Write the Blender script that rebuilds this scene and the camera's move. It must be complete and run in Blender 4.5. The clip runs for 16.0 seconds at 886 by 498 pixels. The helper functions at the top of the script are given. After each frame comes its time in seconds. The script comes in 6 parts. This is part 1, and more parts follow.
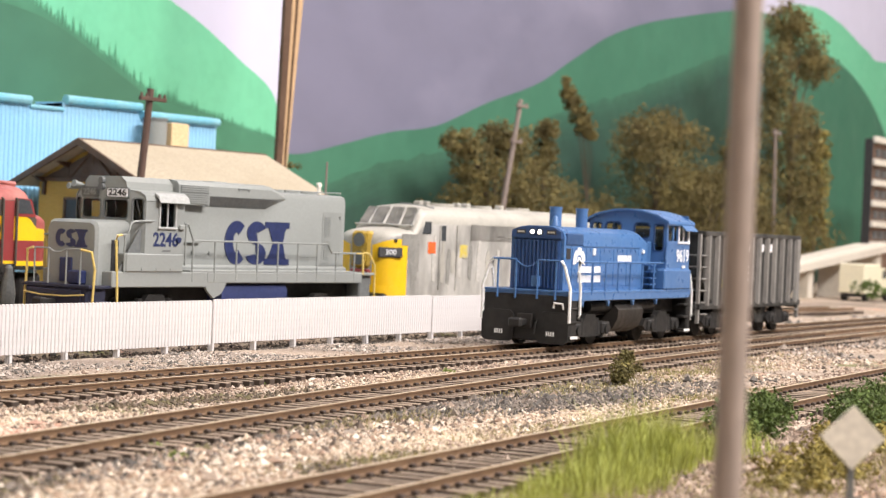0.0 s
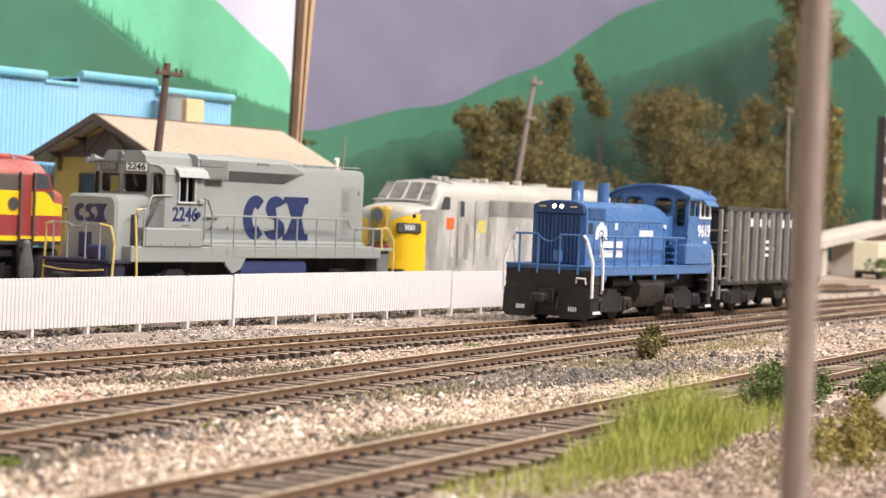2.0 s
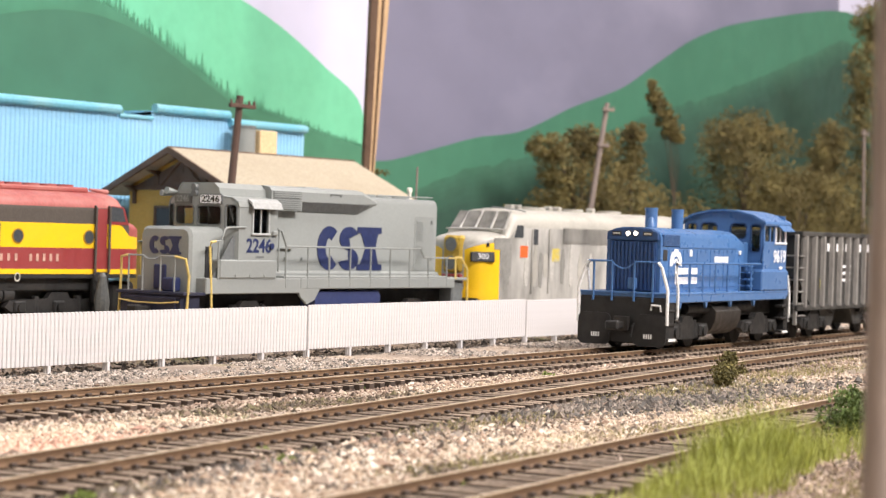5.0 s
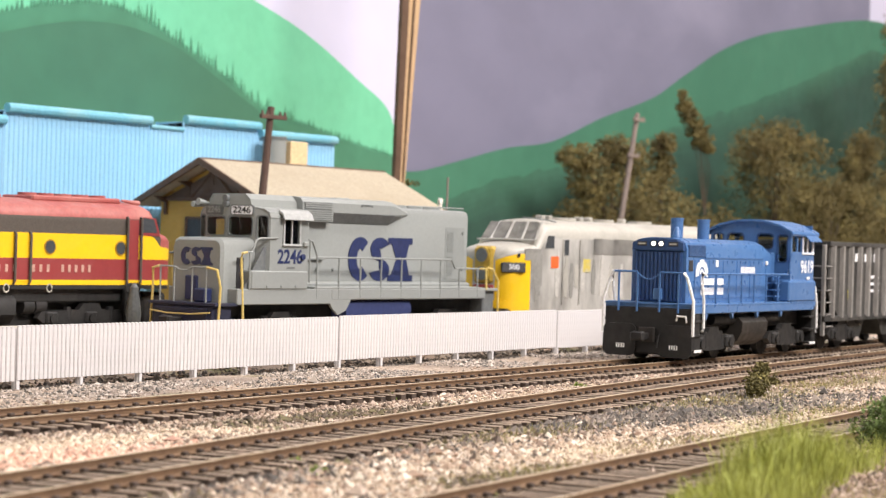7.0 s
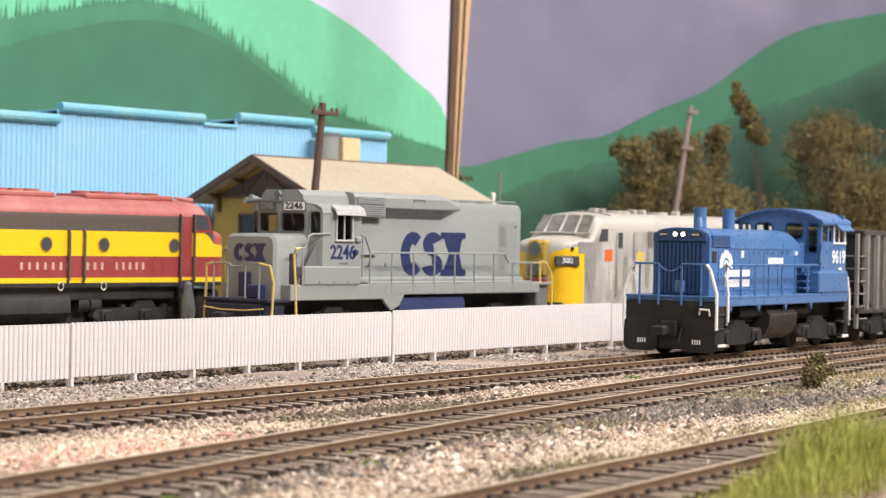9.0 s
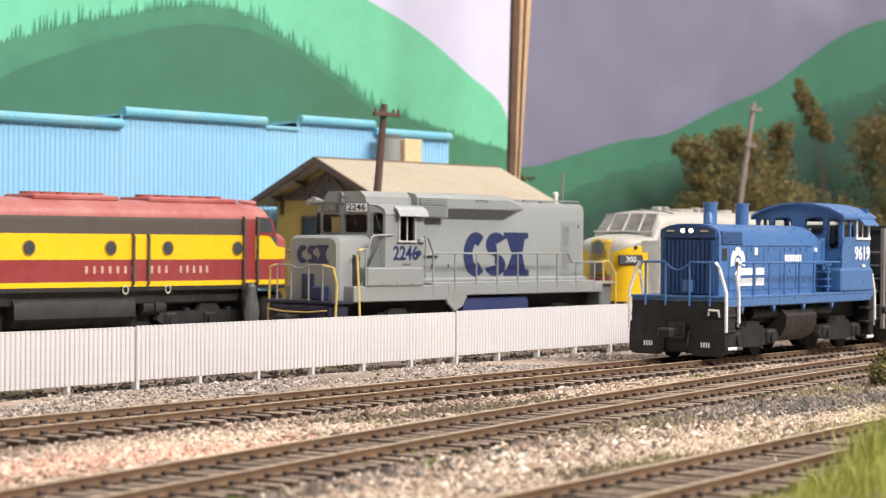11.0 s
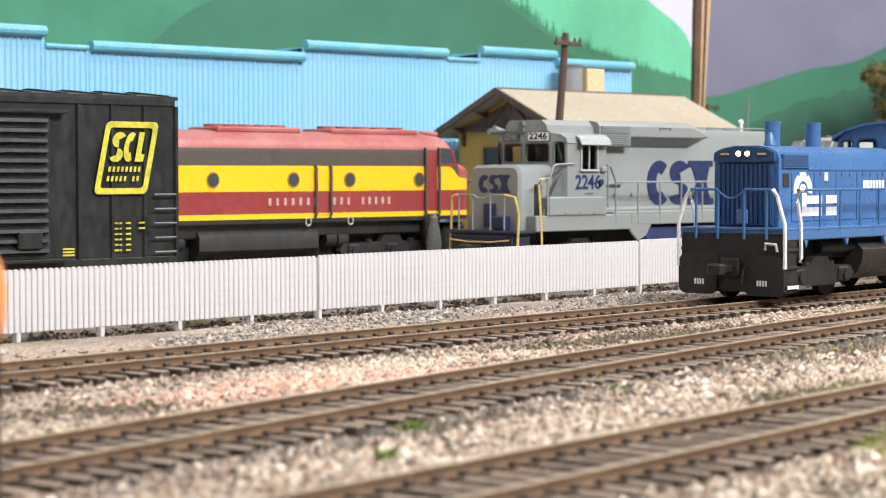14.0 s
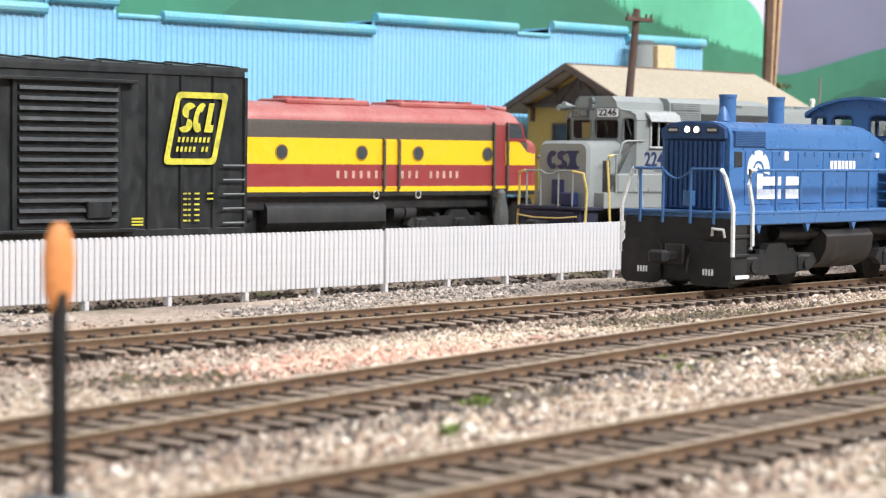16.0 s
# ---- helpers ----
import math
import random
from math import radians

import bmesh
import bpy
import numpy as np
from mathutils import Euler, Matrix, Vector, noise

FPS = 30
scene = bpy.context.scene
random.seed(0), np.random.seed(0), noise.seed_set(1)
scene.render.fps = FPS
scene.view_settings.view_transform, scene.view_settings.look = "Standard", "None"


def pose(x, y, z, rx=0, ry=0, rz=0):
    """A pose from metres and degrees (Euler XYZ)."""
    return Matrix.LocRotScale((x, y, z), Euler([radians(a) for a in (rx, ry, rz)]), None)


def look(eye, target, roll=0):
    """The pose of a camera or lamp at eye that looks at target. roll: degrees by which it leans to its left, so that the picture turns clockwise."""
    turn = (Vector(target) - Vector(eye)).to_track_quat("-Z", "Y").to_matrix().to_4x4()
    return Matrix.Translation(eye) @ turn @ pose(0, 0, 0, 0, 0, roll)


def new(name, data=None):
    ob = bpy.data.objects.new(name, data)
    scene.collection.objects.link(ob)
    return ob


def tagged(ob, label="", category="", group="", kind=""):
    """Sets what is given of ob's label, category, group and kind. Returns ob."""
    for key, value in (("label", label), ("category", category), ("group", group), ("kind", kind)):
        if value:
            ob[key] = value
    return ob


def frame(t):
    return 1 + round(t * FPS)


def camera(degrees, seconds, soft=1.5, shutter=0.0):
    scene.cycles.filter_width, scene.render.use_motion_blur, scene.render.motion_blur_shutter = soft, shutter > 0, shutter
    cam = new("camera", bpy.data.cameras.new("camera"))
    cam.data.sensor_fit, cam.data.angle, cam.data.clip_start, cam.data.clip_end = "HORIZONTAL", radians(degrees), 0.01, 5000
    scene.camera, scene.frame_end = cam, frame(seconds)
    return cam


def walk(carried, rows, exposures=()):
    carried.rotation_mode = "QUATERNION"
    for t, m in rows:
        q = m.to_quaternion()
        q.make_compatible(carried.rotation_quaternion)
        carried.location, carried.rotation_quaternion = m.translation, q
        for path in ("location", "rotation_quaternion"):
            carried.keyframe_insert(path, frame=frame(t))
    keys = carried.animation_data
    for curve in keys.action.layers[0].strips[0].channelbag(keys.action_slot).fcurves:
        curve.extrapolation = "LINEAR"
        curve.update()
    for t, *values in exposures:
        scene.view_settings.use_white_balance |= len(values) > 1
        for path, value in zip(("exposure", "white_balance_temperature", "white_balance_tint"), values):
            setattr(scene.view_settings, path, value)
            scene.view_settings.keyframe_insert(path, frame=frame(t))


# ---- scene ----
cam = camera(25.4, 16.0, soft=1.15)
cam.data.dof.use_dof = True
cam.data.dof.focus_distance = 0.58
cam.data.dof.aperture_fstop = 46.0
PATH = [
    (0, (-0.55666, -0.32301, 0.04221), (0.27549, 0.23144, 0.03120), 2.450),
    (0.5, (-0.55848, -0.31881, 0.04167), (0.28029, 0.22548, 0.02758), 2.576),
    (1, (-0.55624, -0.31702, 0.04055), (0.28199, 0.22798, 0.02211), 2.542),
    (1.5, (-0.55581, -0.31616, 0.03998), (0.27885, 0.23424, 0.01993), 2.499),
    (2, (-0.55561, -0.31551, 0.03991), (0.27502, 0.24091, 0.01866), 2.450),
    (2.5, (-0.55544, -0.31526, 0.04007), (0.27121, 0.24703, 0.01803), 2.448),
    (3, (-0.55575, -0.31508, 0.04041), (0.26799, 0.25153, 0.02019), 2.375),
    (3.5, (-0.55559, -0.31498, 0.04074), (0.26459, 0.25686, 0.02335), 2.186),
    (4, (-0.55505, -0.31529, 0.04026), (0.26083, 0.26280, 0.02847), 1.961),
    (6.5, (-0.55416, -0.31433, 0.03996), (0.24798, 0.28278, 0.03355), 1.726),
    (7, (-0.55461, -0.31444, 0.04013), (0.24528, 0.28570, 0.03685), 1.706),
    (7.5, (-0.55466, -0.31428, 0.03995), (0.24305, 0.28876, 0.03924), 1.639),
    (8, (-0.55463, -0.31451, 0.04016), (0.23997, 0.29262, 0.04026), 1.544),
    (8.5, (-0.55428, -0.31445, 0.04022), (0.23554, 0.29889, 0.03896), 1.349),
    (9, (-0.55257, -0.31401, 0.03922), (0.23019, 0.30829, 0.03352), 1.101),
    (9.5, (-0.55226, -0.31362, 0.03902), (0.22343, 0.31745, 0.03166), 0.933),
    (12, (-0.55063, -0.31286, 0.03841), (0.19845, 0.34954, 0.02801), 0.004),
    (12.5, (-0.54889, -0.31224, 0.03755), (0.18852, 0.36300, 0.02068), -0.319),
    (13, (-0.54807, -0.31210, 0.03689), (0.17582, 0.37744, 0.01400), -0.416),
    (13.5, (-0.54730, -0.31303, 0.03549), (0.16018, 0.39294, 0.00283), -0.397),
    (14, (-0.54773, -0.31080, 0.03642), (0.15042, 0.40411, -0.00200), -0.046),
    (14.5, (-0.54750, -0.31066, 0.03639), (0.14485, 0.40948, -0.00878), 0.236),
    (15, (-0.54762, -0.30997, 0.03644), (0.14041, 0.41413, -0.01153), 0.524),
    (15.5, (-0.54709, -0.30967, 0.03639), (0.13571, 0.41928, -0.01270), 0.648),
    (16, (-0.54721, -0.31002, 0.03644), (0.12598, 0.42765, -0.01510), 0.768),
]
# the camera cools its white balance a little towards the end
walk(cam, [(t, look(eye, target, roll)) for t, eye, target, roll in PATH], [(0, 0.13, 6550, 15), (4, 0.14, 6550, 15), (9, 0.02, 6520, 15), (12.5, 0.0, 6350, 13), (15, 0.09, 5950, 10), (16, 0.1, 5900, 10)])

# ---- light: a bright hobby room with ceiling lamps ----
world = bpy.data.worlds.new("room_air")
world.use_nodes = True
world.node_tree.nodes["Background"].inputs[0].default_value = (0.9, 0.93, 1.0, 1)
world.node_tree.nodes["Background"].inputs[1].default_value = 0.25
scene.world = world


def lamp(name, at, target, watts, sx, sy, colour=(1, 0.97, 0.93)):
    data = bpy.data.lights.new(name, "AREA")
    data.shape, data.size, data.size_y, data.energy, data.color = "RECTANGLE", sx, sy, watts, colour
    ob = new(name, data)
    ob.matrix_world = look(at, target)
    return ob


lamp("ceiling_lamp", (-0.05, -1.25, 1.25), (-0.1, 0.0, 0), 53, 1.3, 0.35)
lamp("ceiling_lamp", (1.0, -0.4, 1.55), (1.1, 0.35, 0), 27, 1.3, 0.35)

# ---- mesh building, in millimetres ----
MM = 0.001


def lin(h):
    c = [int(h[i:i + 2], 16) / 255 for i in (0, 2, 4)]
    return tuple(v / 12.92 if v < 0.04045 else ((v + 0.055) / 1.055) ** 2.4 for v in c)


class Shape:
    """Vertices and faces gathered in millimetres; faces carry a material slot."""

    def __init__(self):
        self.v, self.f, self.m, self.slot = [], [], [], 0

    def add(self, verts, faces):
        n = len(self.v)
        self.v += [tuple(p) for p in verts]
        self.f += [tuple(n + i for i in f) for f in faces]
        self.m += [self.slot] * len(faces)
        return self

    def box(self, x0, x1, y0, y1, z0, z1, r=0.0):
        """A box whose edges are cut by r."""
        r = min(r, abs(x1 - x0) / 2.01, abs(y1 - y0) / 2.01, abs(z1 - z0) / 2.01)
        if r <= 0:
            v = [(x, y, z) for x in (x0, x1) for y in (y0, y1) for z in (z0, z1)]
            return self.add(v, [(0, 1, 3, 2), (4, 6, 7, 5), (0, 4, 5, 1), (2, 3, 7, 6), (0, 2, 6, 4), (1, 5, 7, 3)])
        n, v, ids = 0, [], {}
        for i, x in enumerate((x0, x1)):
            for j, y in enumerate((y0, y1)):
                for k, z in enumerate((z0, z1)):
                    sx, sy, sz = (r, -r)[i], (r, -r)[j], (r, -r)[k]
                    for a, p in (("x", (x, y + sy, z + sz)), ("y", (x + sx, y, z + sz)), ("z", (x + sx, y + sy, z))):
                        ids[a, i, j, k] = n
                        v.append(p)
                        n += 1
        f = []
        for s in (0, 1):
            f.append([ids["x", s, j, k] for j, k in ((0, 0), (0, 1), (1, 1), (1, 0))][:: 1 if s == 0 else -1])
            f.append([ids["y", i, s, k] for i, k in ((0, 0), (1, 0), (1, 1), (0, 1))][:: 1 if s == 0 else -1])
            f.append([ids["z", i, j, s] for i, j in ((0, 0), (0, 1), (1, 1), (1, 0))][:: 1 if s == 0 else -1])
        for a in (0, 1):
            for b in (0, 1):
                f.append((ids["x", a, b, 0], ids["x", a, b, 1], ids["y", a, b, 1], ids["y", a, b, 0]))
                f.append((ids["x", a, 0, b], ids["x", a, 1, b], ids["z", a, 1, b], ids["z", a, 0, b]))
                f.append((ids["y", 0, a, b], ids["y", 1, a, b], ids["z", 1, a, b], ids["z", 0, a, b]))
                for c in (0, 1):
                    f.append((ids["x", a, b, c], ids["y", a, b, c], ids["z", a, b, c]))
        seen = {tuple(sorted(q)): q for q in map(tuple, f)}
        return self.add(v, list(seen.values()))

    def rod(self, path, r, n=6, r2=None):
        """A round bar along a line of points."""
        pts = [Vector(p) for p in path]
        rings = []
        for i, p in enumerate(pts):
            d = (pts[min(i + 1, len(pts) - 1)] - pts[max(i - 1, 0)]).normalized()
            a = d.cross(Vector((0, 0, 1)) if abs(d.z) < 0.9 else Vector((1, 0, 0))).normalized()
            b = d.cross(a)
            rr = r if r2 is None else r + (r2 - r) * i / (len(pts) - 1)
            rings.append([p + rr * (math.cos(t) * a + math.sin(t) * b) for t in (2 * math.pi * k / n for k in range(n))])
        return self.loft(rings)

    def loft(self, rings, closed=True):
        n = len(rings[0])
        v = [p for ring in rings for p in ring]
        f = []
        for i in range(len(rings) - 1):
            for k in range(n if closed else n - 1):
                q = (k + 1) % n
                f.append((i * n + k, i * n + q, (i + 1) * n + q, (i + 1) * n + k))
        f.append(tuple(range(n))[::-1])
        f.append(tuple(range((len(rings) - 1) * n, len(rings) * n)))
        return self.add(v, f)

    def prism(self, outline, lo, hi, axis="x"):
        """An outline in the two other axes, drawn out along one axis."""
        put = {"x": lambda a, b, s: (s, a, b), "y": lambda a, b, s: (a, s, b), "z": lambda a, b, s: (a, b, s)}[axis]
        return self.loft([[put(a, b, s) for a, b in outline] for s in (lo, hi)])

    def disc(self, c, r, axis, depth, n=20, r2=None):
        """A round plate centred on c."""
        c = Vector(c)
        d = {"x": Vector((1, 0, 0)), "y": Vector((0, 1, 0)), "z": Vector((0, 0, 1))}[axis]
        return self.rod([c - d * depth / 2, c + d * depth / 2], r, n, r2)


def mesh_of(name, s, mats, smooth=35):
    me = bpy.data.meshes.new(name)
    me.from_pydata([(x * MM, y * MM, z * MM) for x, y, z in s.v], [], s.f)
    for m in mats if isinstance(mats, (list, tuple)) else [mats]:
        me.materials.append(m)
    if max(s.m, default=0):
        me.polygons.foreach_set("material_index", s.m)
    bm = bmesh.new()
    bm.from_mesh(me)
    bmesh.ops.recalc_face_normals(bm, faces=bm.faces)
    bm.to_mesh(me)
    bm.free()
    if smooth:
        me.shade_smooth()
        me.set_sharp_from_angle(angle=radians(smooth))
    return me


def part(name, s, mats, parent, label="", smooth=35):
    ob = new(name, mesh_of(name, s, mats, smooth))
    ob.parent = parent
    return tagged(ob, label)


def thing(name, label, category, m=None, group=""):
    ob = new(name)
    ob.empty_display_size = 0.01
    ob.matrix_basis = m or Matrix()
    return tagged(ob, label, category, group)


def solid(name, s, mats, label, category, m=None, group="", kind="", smooth=35):
    """A thing that is one mesh."""
    ob = new(name, mesh_of(name, s, mats, smooth))
    ob.matrix_basis = m or Matrix()
    return tagged(ob, label, category, group, kind)


def lettering(name, words, size, m, material, parent, label="", depth=0.06, bold=0.0):
    """Flat letters; m is in the parent's space, in metres."""
    cu = bpy.data.curves.new(name, "FONT")
    cu.body, cu.size, cu.extrude, cu.align_x, cu.align_y = words, size * MM, depth * MM, "CENTER", "CENTER"
    cu.resolution_u, cu.offset = 3, bold * size * MM
    tmp = new(name, cu)
    me = bpy.data.meshes.new_from_object(tmp)
    bpy.data.objects.remove(tmp)
    me.materials.append(material)
    ob = new(name, me)
    ob.parent, ob.matrix_basis = parent, m
    return tagged(ob, label)


# ---- materials ----
def material(name, colour, rough=0.5, metal=0.0, vary=0.12, grain=900, stain=None, amount=0.3, spread=60, bump=0.05, island=0.0, each=0.0,
             stretch=(1, 1, 1), coat=0.0):
    """A painted or natural surface: fine grain, larger stains, relief. stain: a second colour in patches."""
    m = bpy.data.materials.new(name)
    m.use_nodes = True
    nt = m.node_tree
    N, L = nt.nodes, nt.links
    b = N["Principled BSDF"]
    b.inputs["Roughness"].default_value, b.inputs["Metallic"].default_value = rough, metal
    b.inputs["Coat Weight"].default_value = coat
    tc, mp = N.new("ShaderNodeTexCoord"), N.new("ShaderNodeMapping")
    mp.inputs["Scale"].default_value = stretch
    L.new(tc.outputs["Object"], mp.inputs["Vector"])

    def noisy(scale, detail=3, low=0.35, high=0.65):
        t, r = N.new("ShaderNodeTexNoise"), N.new("ShaderNodeMapRange")
        t.inputs["Scale"].default_value, t.inputs["Detail"].default_value = scale, detail
        r.inputs["From Min"].default_value, r.inputs["From Max"].default_value = low, high
        L.new(mp.outputs[0], t.inputs["Vector"])
        L.new(t.outputs["Fac"], r.inputs["Value"])
        return r.outputs[0]

    def mix(fac, a, c):
        x = N.new("ShaderNodeMix")
        x.data_type = "RGBA"
        if isinstance(fac, float):
            x.inputs[0].default_value = fac
        else:
            L.new(fac, x.inputs[0])
        for value, slot in ((a, 6), (c, 7)):
            if isinstance(value, tuple):
                x.inputs[slot].default_value = (*value[:3], 1)
            else:
                L.new(value, x.inputs[slot])
        return x.outputs[2]

    def scaled(fac, k):
        x = N.new("ShaderNodeMath")
        x.operation = "MULTIPLY"
        x.inputs[1].default_value = k
        L.new(fac, x.inputs[0])
        return x.outputs[0]

    fine = noisy(grain)
    col = mix(fine, tuple(v * (1 - vary) for v in colour), tuple(min(v * (1 + vary), 1) for v in colour))
    if stain:
        col = mix(scaled(noisy(spread, 5, 0.45, 0.7), amount), col, stain)
    for k, node, out in ((island, "ShaderNodeNewGeometry", "Random Per Island"), (each, "ShaderNodeObjectInfo", "Random")):
        if k:
            g = N.new(node)
            h = N.new("ShaderNodeHueSaturation")
            r = N.new("ShaderNodeMapRange")
            r.inputs["To Min"].default_value, r.inputs["To Max"].default_value = 1 - k, 1 + k
            L.new(g.outputs[out], r.inputs["Value"])
            L.new(r.outputs[0], h.inputs["Value"])
            L.new(col, h.inputs["Color"])
            col = h.outputs["Color"]
    L.new(col, b.inputs["Base Color"])
    if bump:
        bp = N.new("ShaderNodeBump")
        bp.inputs["Strength"].default_value, bp.inputs["Distance"].default_value = 0.6, bump * MM
        L.new(fine, bp.inputs["Height"])
        L.new(bp.outputs[0], b.inputs["Normal"])
    rr = N.new("ShaderNodeMapRange")
    rr.inputs["To Min"].default_value, rr.inputs["To Max"].default_value = max(rough - 0.1, 0.02), min(rough + 0.1, 1)
    L.new(noisy(grain * 0.3), rr.inputs["Value"])
    L.new(rr.outputs[0], b.inputs["Roughness"])
    return m


def glow(name, colour, strength):
    m = bpy.data.materials.new(name)
    m.use_nodes = True
    b = m.node_tree.nodes["Principled BSDF"]
    b.inputs["Base Color"].default_value = b.inputs["Emission Color"].default_value = (*colour, 1)
    b.inputs["Emission Strength"].default_value = strength
    return m


def glazing(name):
    m = bpy.data.materials.new(name)
    m.use_nodes = True
    b = m.node_tree.nodes["Principled BSDF"]
    b.inputs["Base Color"].default_value = (0.75, 0.8, 0.8, 1)
    b.inputs["Roughness"].default_value, b.inputs["Transmission Weight"].default_value, b.inputs["IOR"].default_value = 0.08, 1.0, 1.2
    return m


GREY = material("grey_loco_paint", (0.27, 0.287, 0.275), 0.42, vary=0.03, stain=(0.22, 0.226, 0.215), amount=0.3, spread=22, bump=0.004)
# dark grey fittings; also the shade coloured onto hump_underside and stair_plate
GREY_DARK = material("dark_grey_and_shade_paint", (0.14, 0.15, 0.15), 0.55, bump=0.01)
NAVY = material("navy_paint", (0.021, 0.031, 0.098), 0.45, bump=0.0)
# the same navy with the front end's shade put into its colour
NAVY_SHADED = material("shaded_navy_paint", (0.013, 0.016, 0.042), 0.6, stain=(0.035, 0.033, 0.04), amount=0.5, spread=90, bump=0.01)
BLUE = material("blue_loco_paint", (0.058, 0.15, 0.34), 0.36, vary=0.03, stain=(0.1, 0.19, 0.36), amount=0.35, spread=40, bump=0.003)
BLUE_DARK = material("dark_blue_grille", (0.02, 0.06, 0.17), 0.5, bump=0.01)
BLACK = material("black_plastic", (0.011, 0.0105, 0.01), 0.65, stain=(0.04, 0.034, 0.03), amount=0.35, spread=120, bump=0.02)
SOOT = material("black_car_paint", (0.01, 0.011, 0.011), 0.5, stain=(0.07, 0.07, 0.065), amount=0.22, spread=420, bump=0.008, stretch=(1, 1, 0.45))
HANDRAIL_WHITE = material("white_handrail_paint", (0.8, 0.8, 0.78), 0.4, bump=0.0)
HANDRAIL_YELLOW = material("pale_yellow_handrail_paint", (0.66, 0.5, 0.16), 0.45, bump=0.0)
YELLOW = material("yellow_loco_paint", (0.85, 0.52, 0.012), 0.4, vary=0.02, stain=(0.7, 0.42, 0.02), amount=0.25, spread=25, bump=0.002)
RED = material("red_loco_paint", (0.26, 0.04, 0.04), 0.42, vary=0.03, stain=(0.36, 0.1, 0.09), amount=0.4, spread=30, bump=0.008)
ROOF_RED = material("faded_red_roof_paint", (0.36, 0.09, 0.08), 0.5, stain=(0.5, 0.24, 0.2), amount=0.5, spread=40, bump=0.02)
GRILLE = material("dark_brown_grille", (0.085, 0.07, 0.058), 0.55, bump=0.03, grain=1500)
CREAM = material("cream_lettering", (0.5, 0.3, 0.24), 0.6, bump=0.0)
SILVER = material("weathered_silver_grey_paint", (0.47, 0.455, 0.42), 0.45, vary=0.06, stain=(0.17, 0.165, 0.15), amount=0.9, spread=75, bump=0.02, stretch=(1, 1, 0.35))
SILVER_ROOF = material("pale_weathered_roof_paint", (0.44, 0.42, 0.37), 0.5, vary=0.06, stain=(0.24, 0.23, 0.2), amount=0.7, spread=50, bump=0.03)
ORANGE = material("orange_marking", (0.75, 0.14, 0.035), 0.5, bump=0.0)
DULL_YELLOW = material("rubbed_yellow_marking", (0.6, 0.48, 0.1), 0.6, stain=(0.4, 0.39, 0.36), amount=0.8, spread=300, bump=0.0)
MARK_YELLOW = material("yellow_decal", (0.62, 0.56, 0.05), 0.5, stain=(0.1, 0.09, 0.03), amount=0.5, spread=250, bump=0.0)
MARK_WHITE = material("white_decal", (0.82, 0.83, 0.85), 0.5, bump=0.0)
GLASS = glazing("cab_glass")
DARK = material("dark_interior", (0.03, 0.03, 0.032), 0.6, bump=0.0)
LIT = glow("lit_headlamp", (1.0, 0.93, 0.8), 6)
LENS = material("unlit_lamp_lens", (0.5, 0.48, 0.42), 0.2, bump=0.0)
# paler than the hopper sheets: streaks plus the ribs' highlight as colour
RIB = material("streaked_steel_rib_with_highlight", (0.24, 0.23, 0.215), 0.5, stain=(0.1, 0.095, 0.09), amount=0.7, spread=90, bump=0.02, stretch=(1, 1, 0.3))
HOPPER = material("weathered_dark_grey_steel", (0.024, 0.024, 0.023), 0.6, stain=(0.11, 0.105, 0.095), amount=0.45, spread=70, bump=0.03, stretch=(1, 1, 0.3))
RAIL = material("rusty_brown_rail_side", (0.145, 0.085, 0.048), 0.6, stain=(0.25, 0.16, 0.09), amount=0.6, spread=80, bump=0.03)
RAIL_TOP = material("worn_rail_head", (0.55, 0.45, 0.31), 0.4, metal=0.2, stain=(0.33, 0.23, 0.14), amount=0.5, spread=60, bump=0.01)
TIE = material("weathered_tie_plastic", (0.06, 0.042, 0.032), 0.75, stain=(0.2, 0.15, 0.11), amount=0.5, spread=160, bump=0.06, each=0.3)
TANK = material("dusty_dark_tank_plastic", (0.02, 0.017, 0.015), 0.55, stain=(0.05, 0.043, 0.035), amount=0.5, spread=60, bump=0.01)
TIE_TOP = material("pale_tie_top", (0.25, 0.19, 0.14), 0.85, vary=0.3, grain=500, stain=(0.12, 0.09, 0.066), amount=0.75, spread=130, bump=0.06, each=0.25)
SPIKE = material("dark_spike_plastic", (0.045, 0.028, 0.02), 0.6, bump=0.0)
FENCE = material("white_fence_plastic", (0.63, 0.605, 0.6), 0.45, vary=0.03, bump=0.01)

# ---- ground of the layout ----
def line_a(x):
    return 45.16 + 0.0964 * x


def line_b(x):
    if x > 250:
        return line_b(250) + (x - 250) * 0.113
    return -5.7 + 0.1616 * x - 0.0000967 * x * x


def line_c(x):
    return -94.9 + 0.1305 * x


def line_yard(x):
    return 188.5


def line_back(x):
    return 268.0


def fence_line(x):
    return 124.5 + 0.08 * x


def ground_z(x, y):
    """Height of the scenery in millimetres."""
    z = -3.35 + 0.55 * noise.noise((x * 0.03, y * 0.03, 0)) + 0.35 * noise.noise((x * 0.12, y * 0.12, 3))
    near = min(abs(y - line_a(x)), abs(y - line_b(x)), abs(y - line_c(x)), abs(y - 188.5), abs(y - 268))
    z += 0.25 * max(0.0, 1 - near / 24)
    z -= 2.6 * max(0.0, 1 - abs(y - fence_line(x)) / 11)
    if y < line_c(x) - 30:
        z -= min(8.0, (line_c(x) - 30 - y) * 0.05)
    return z


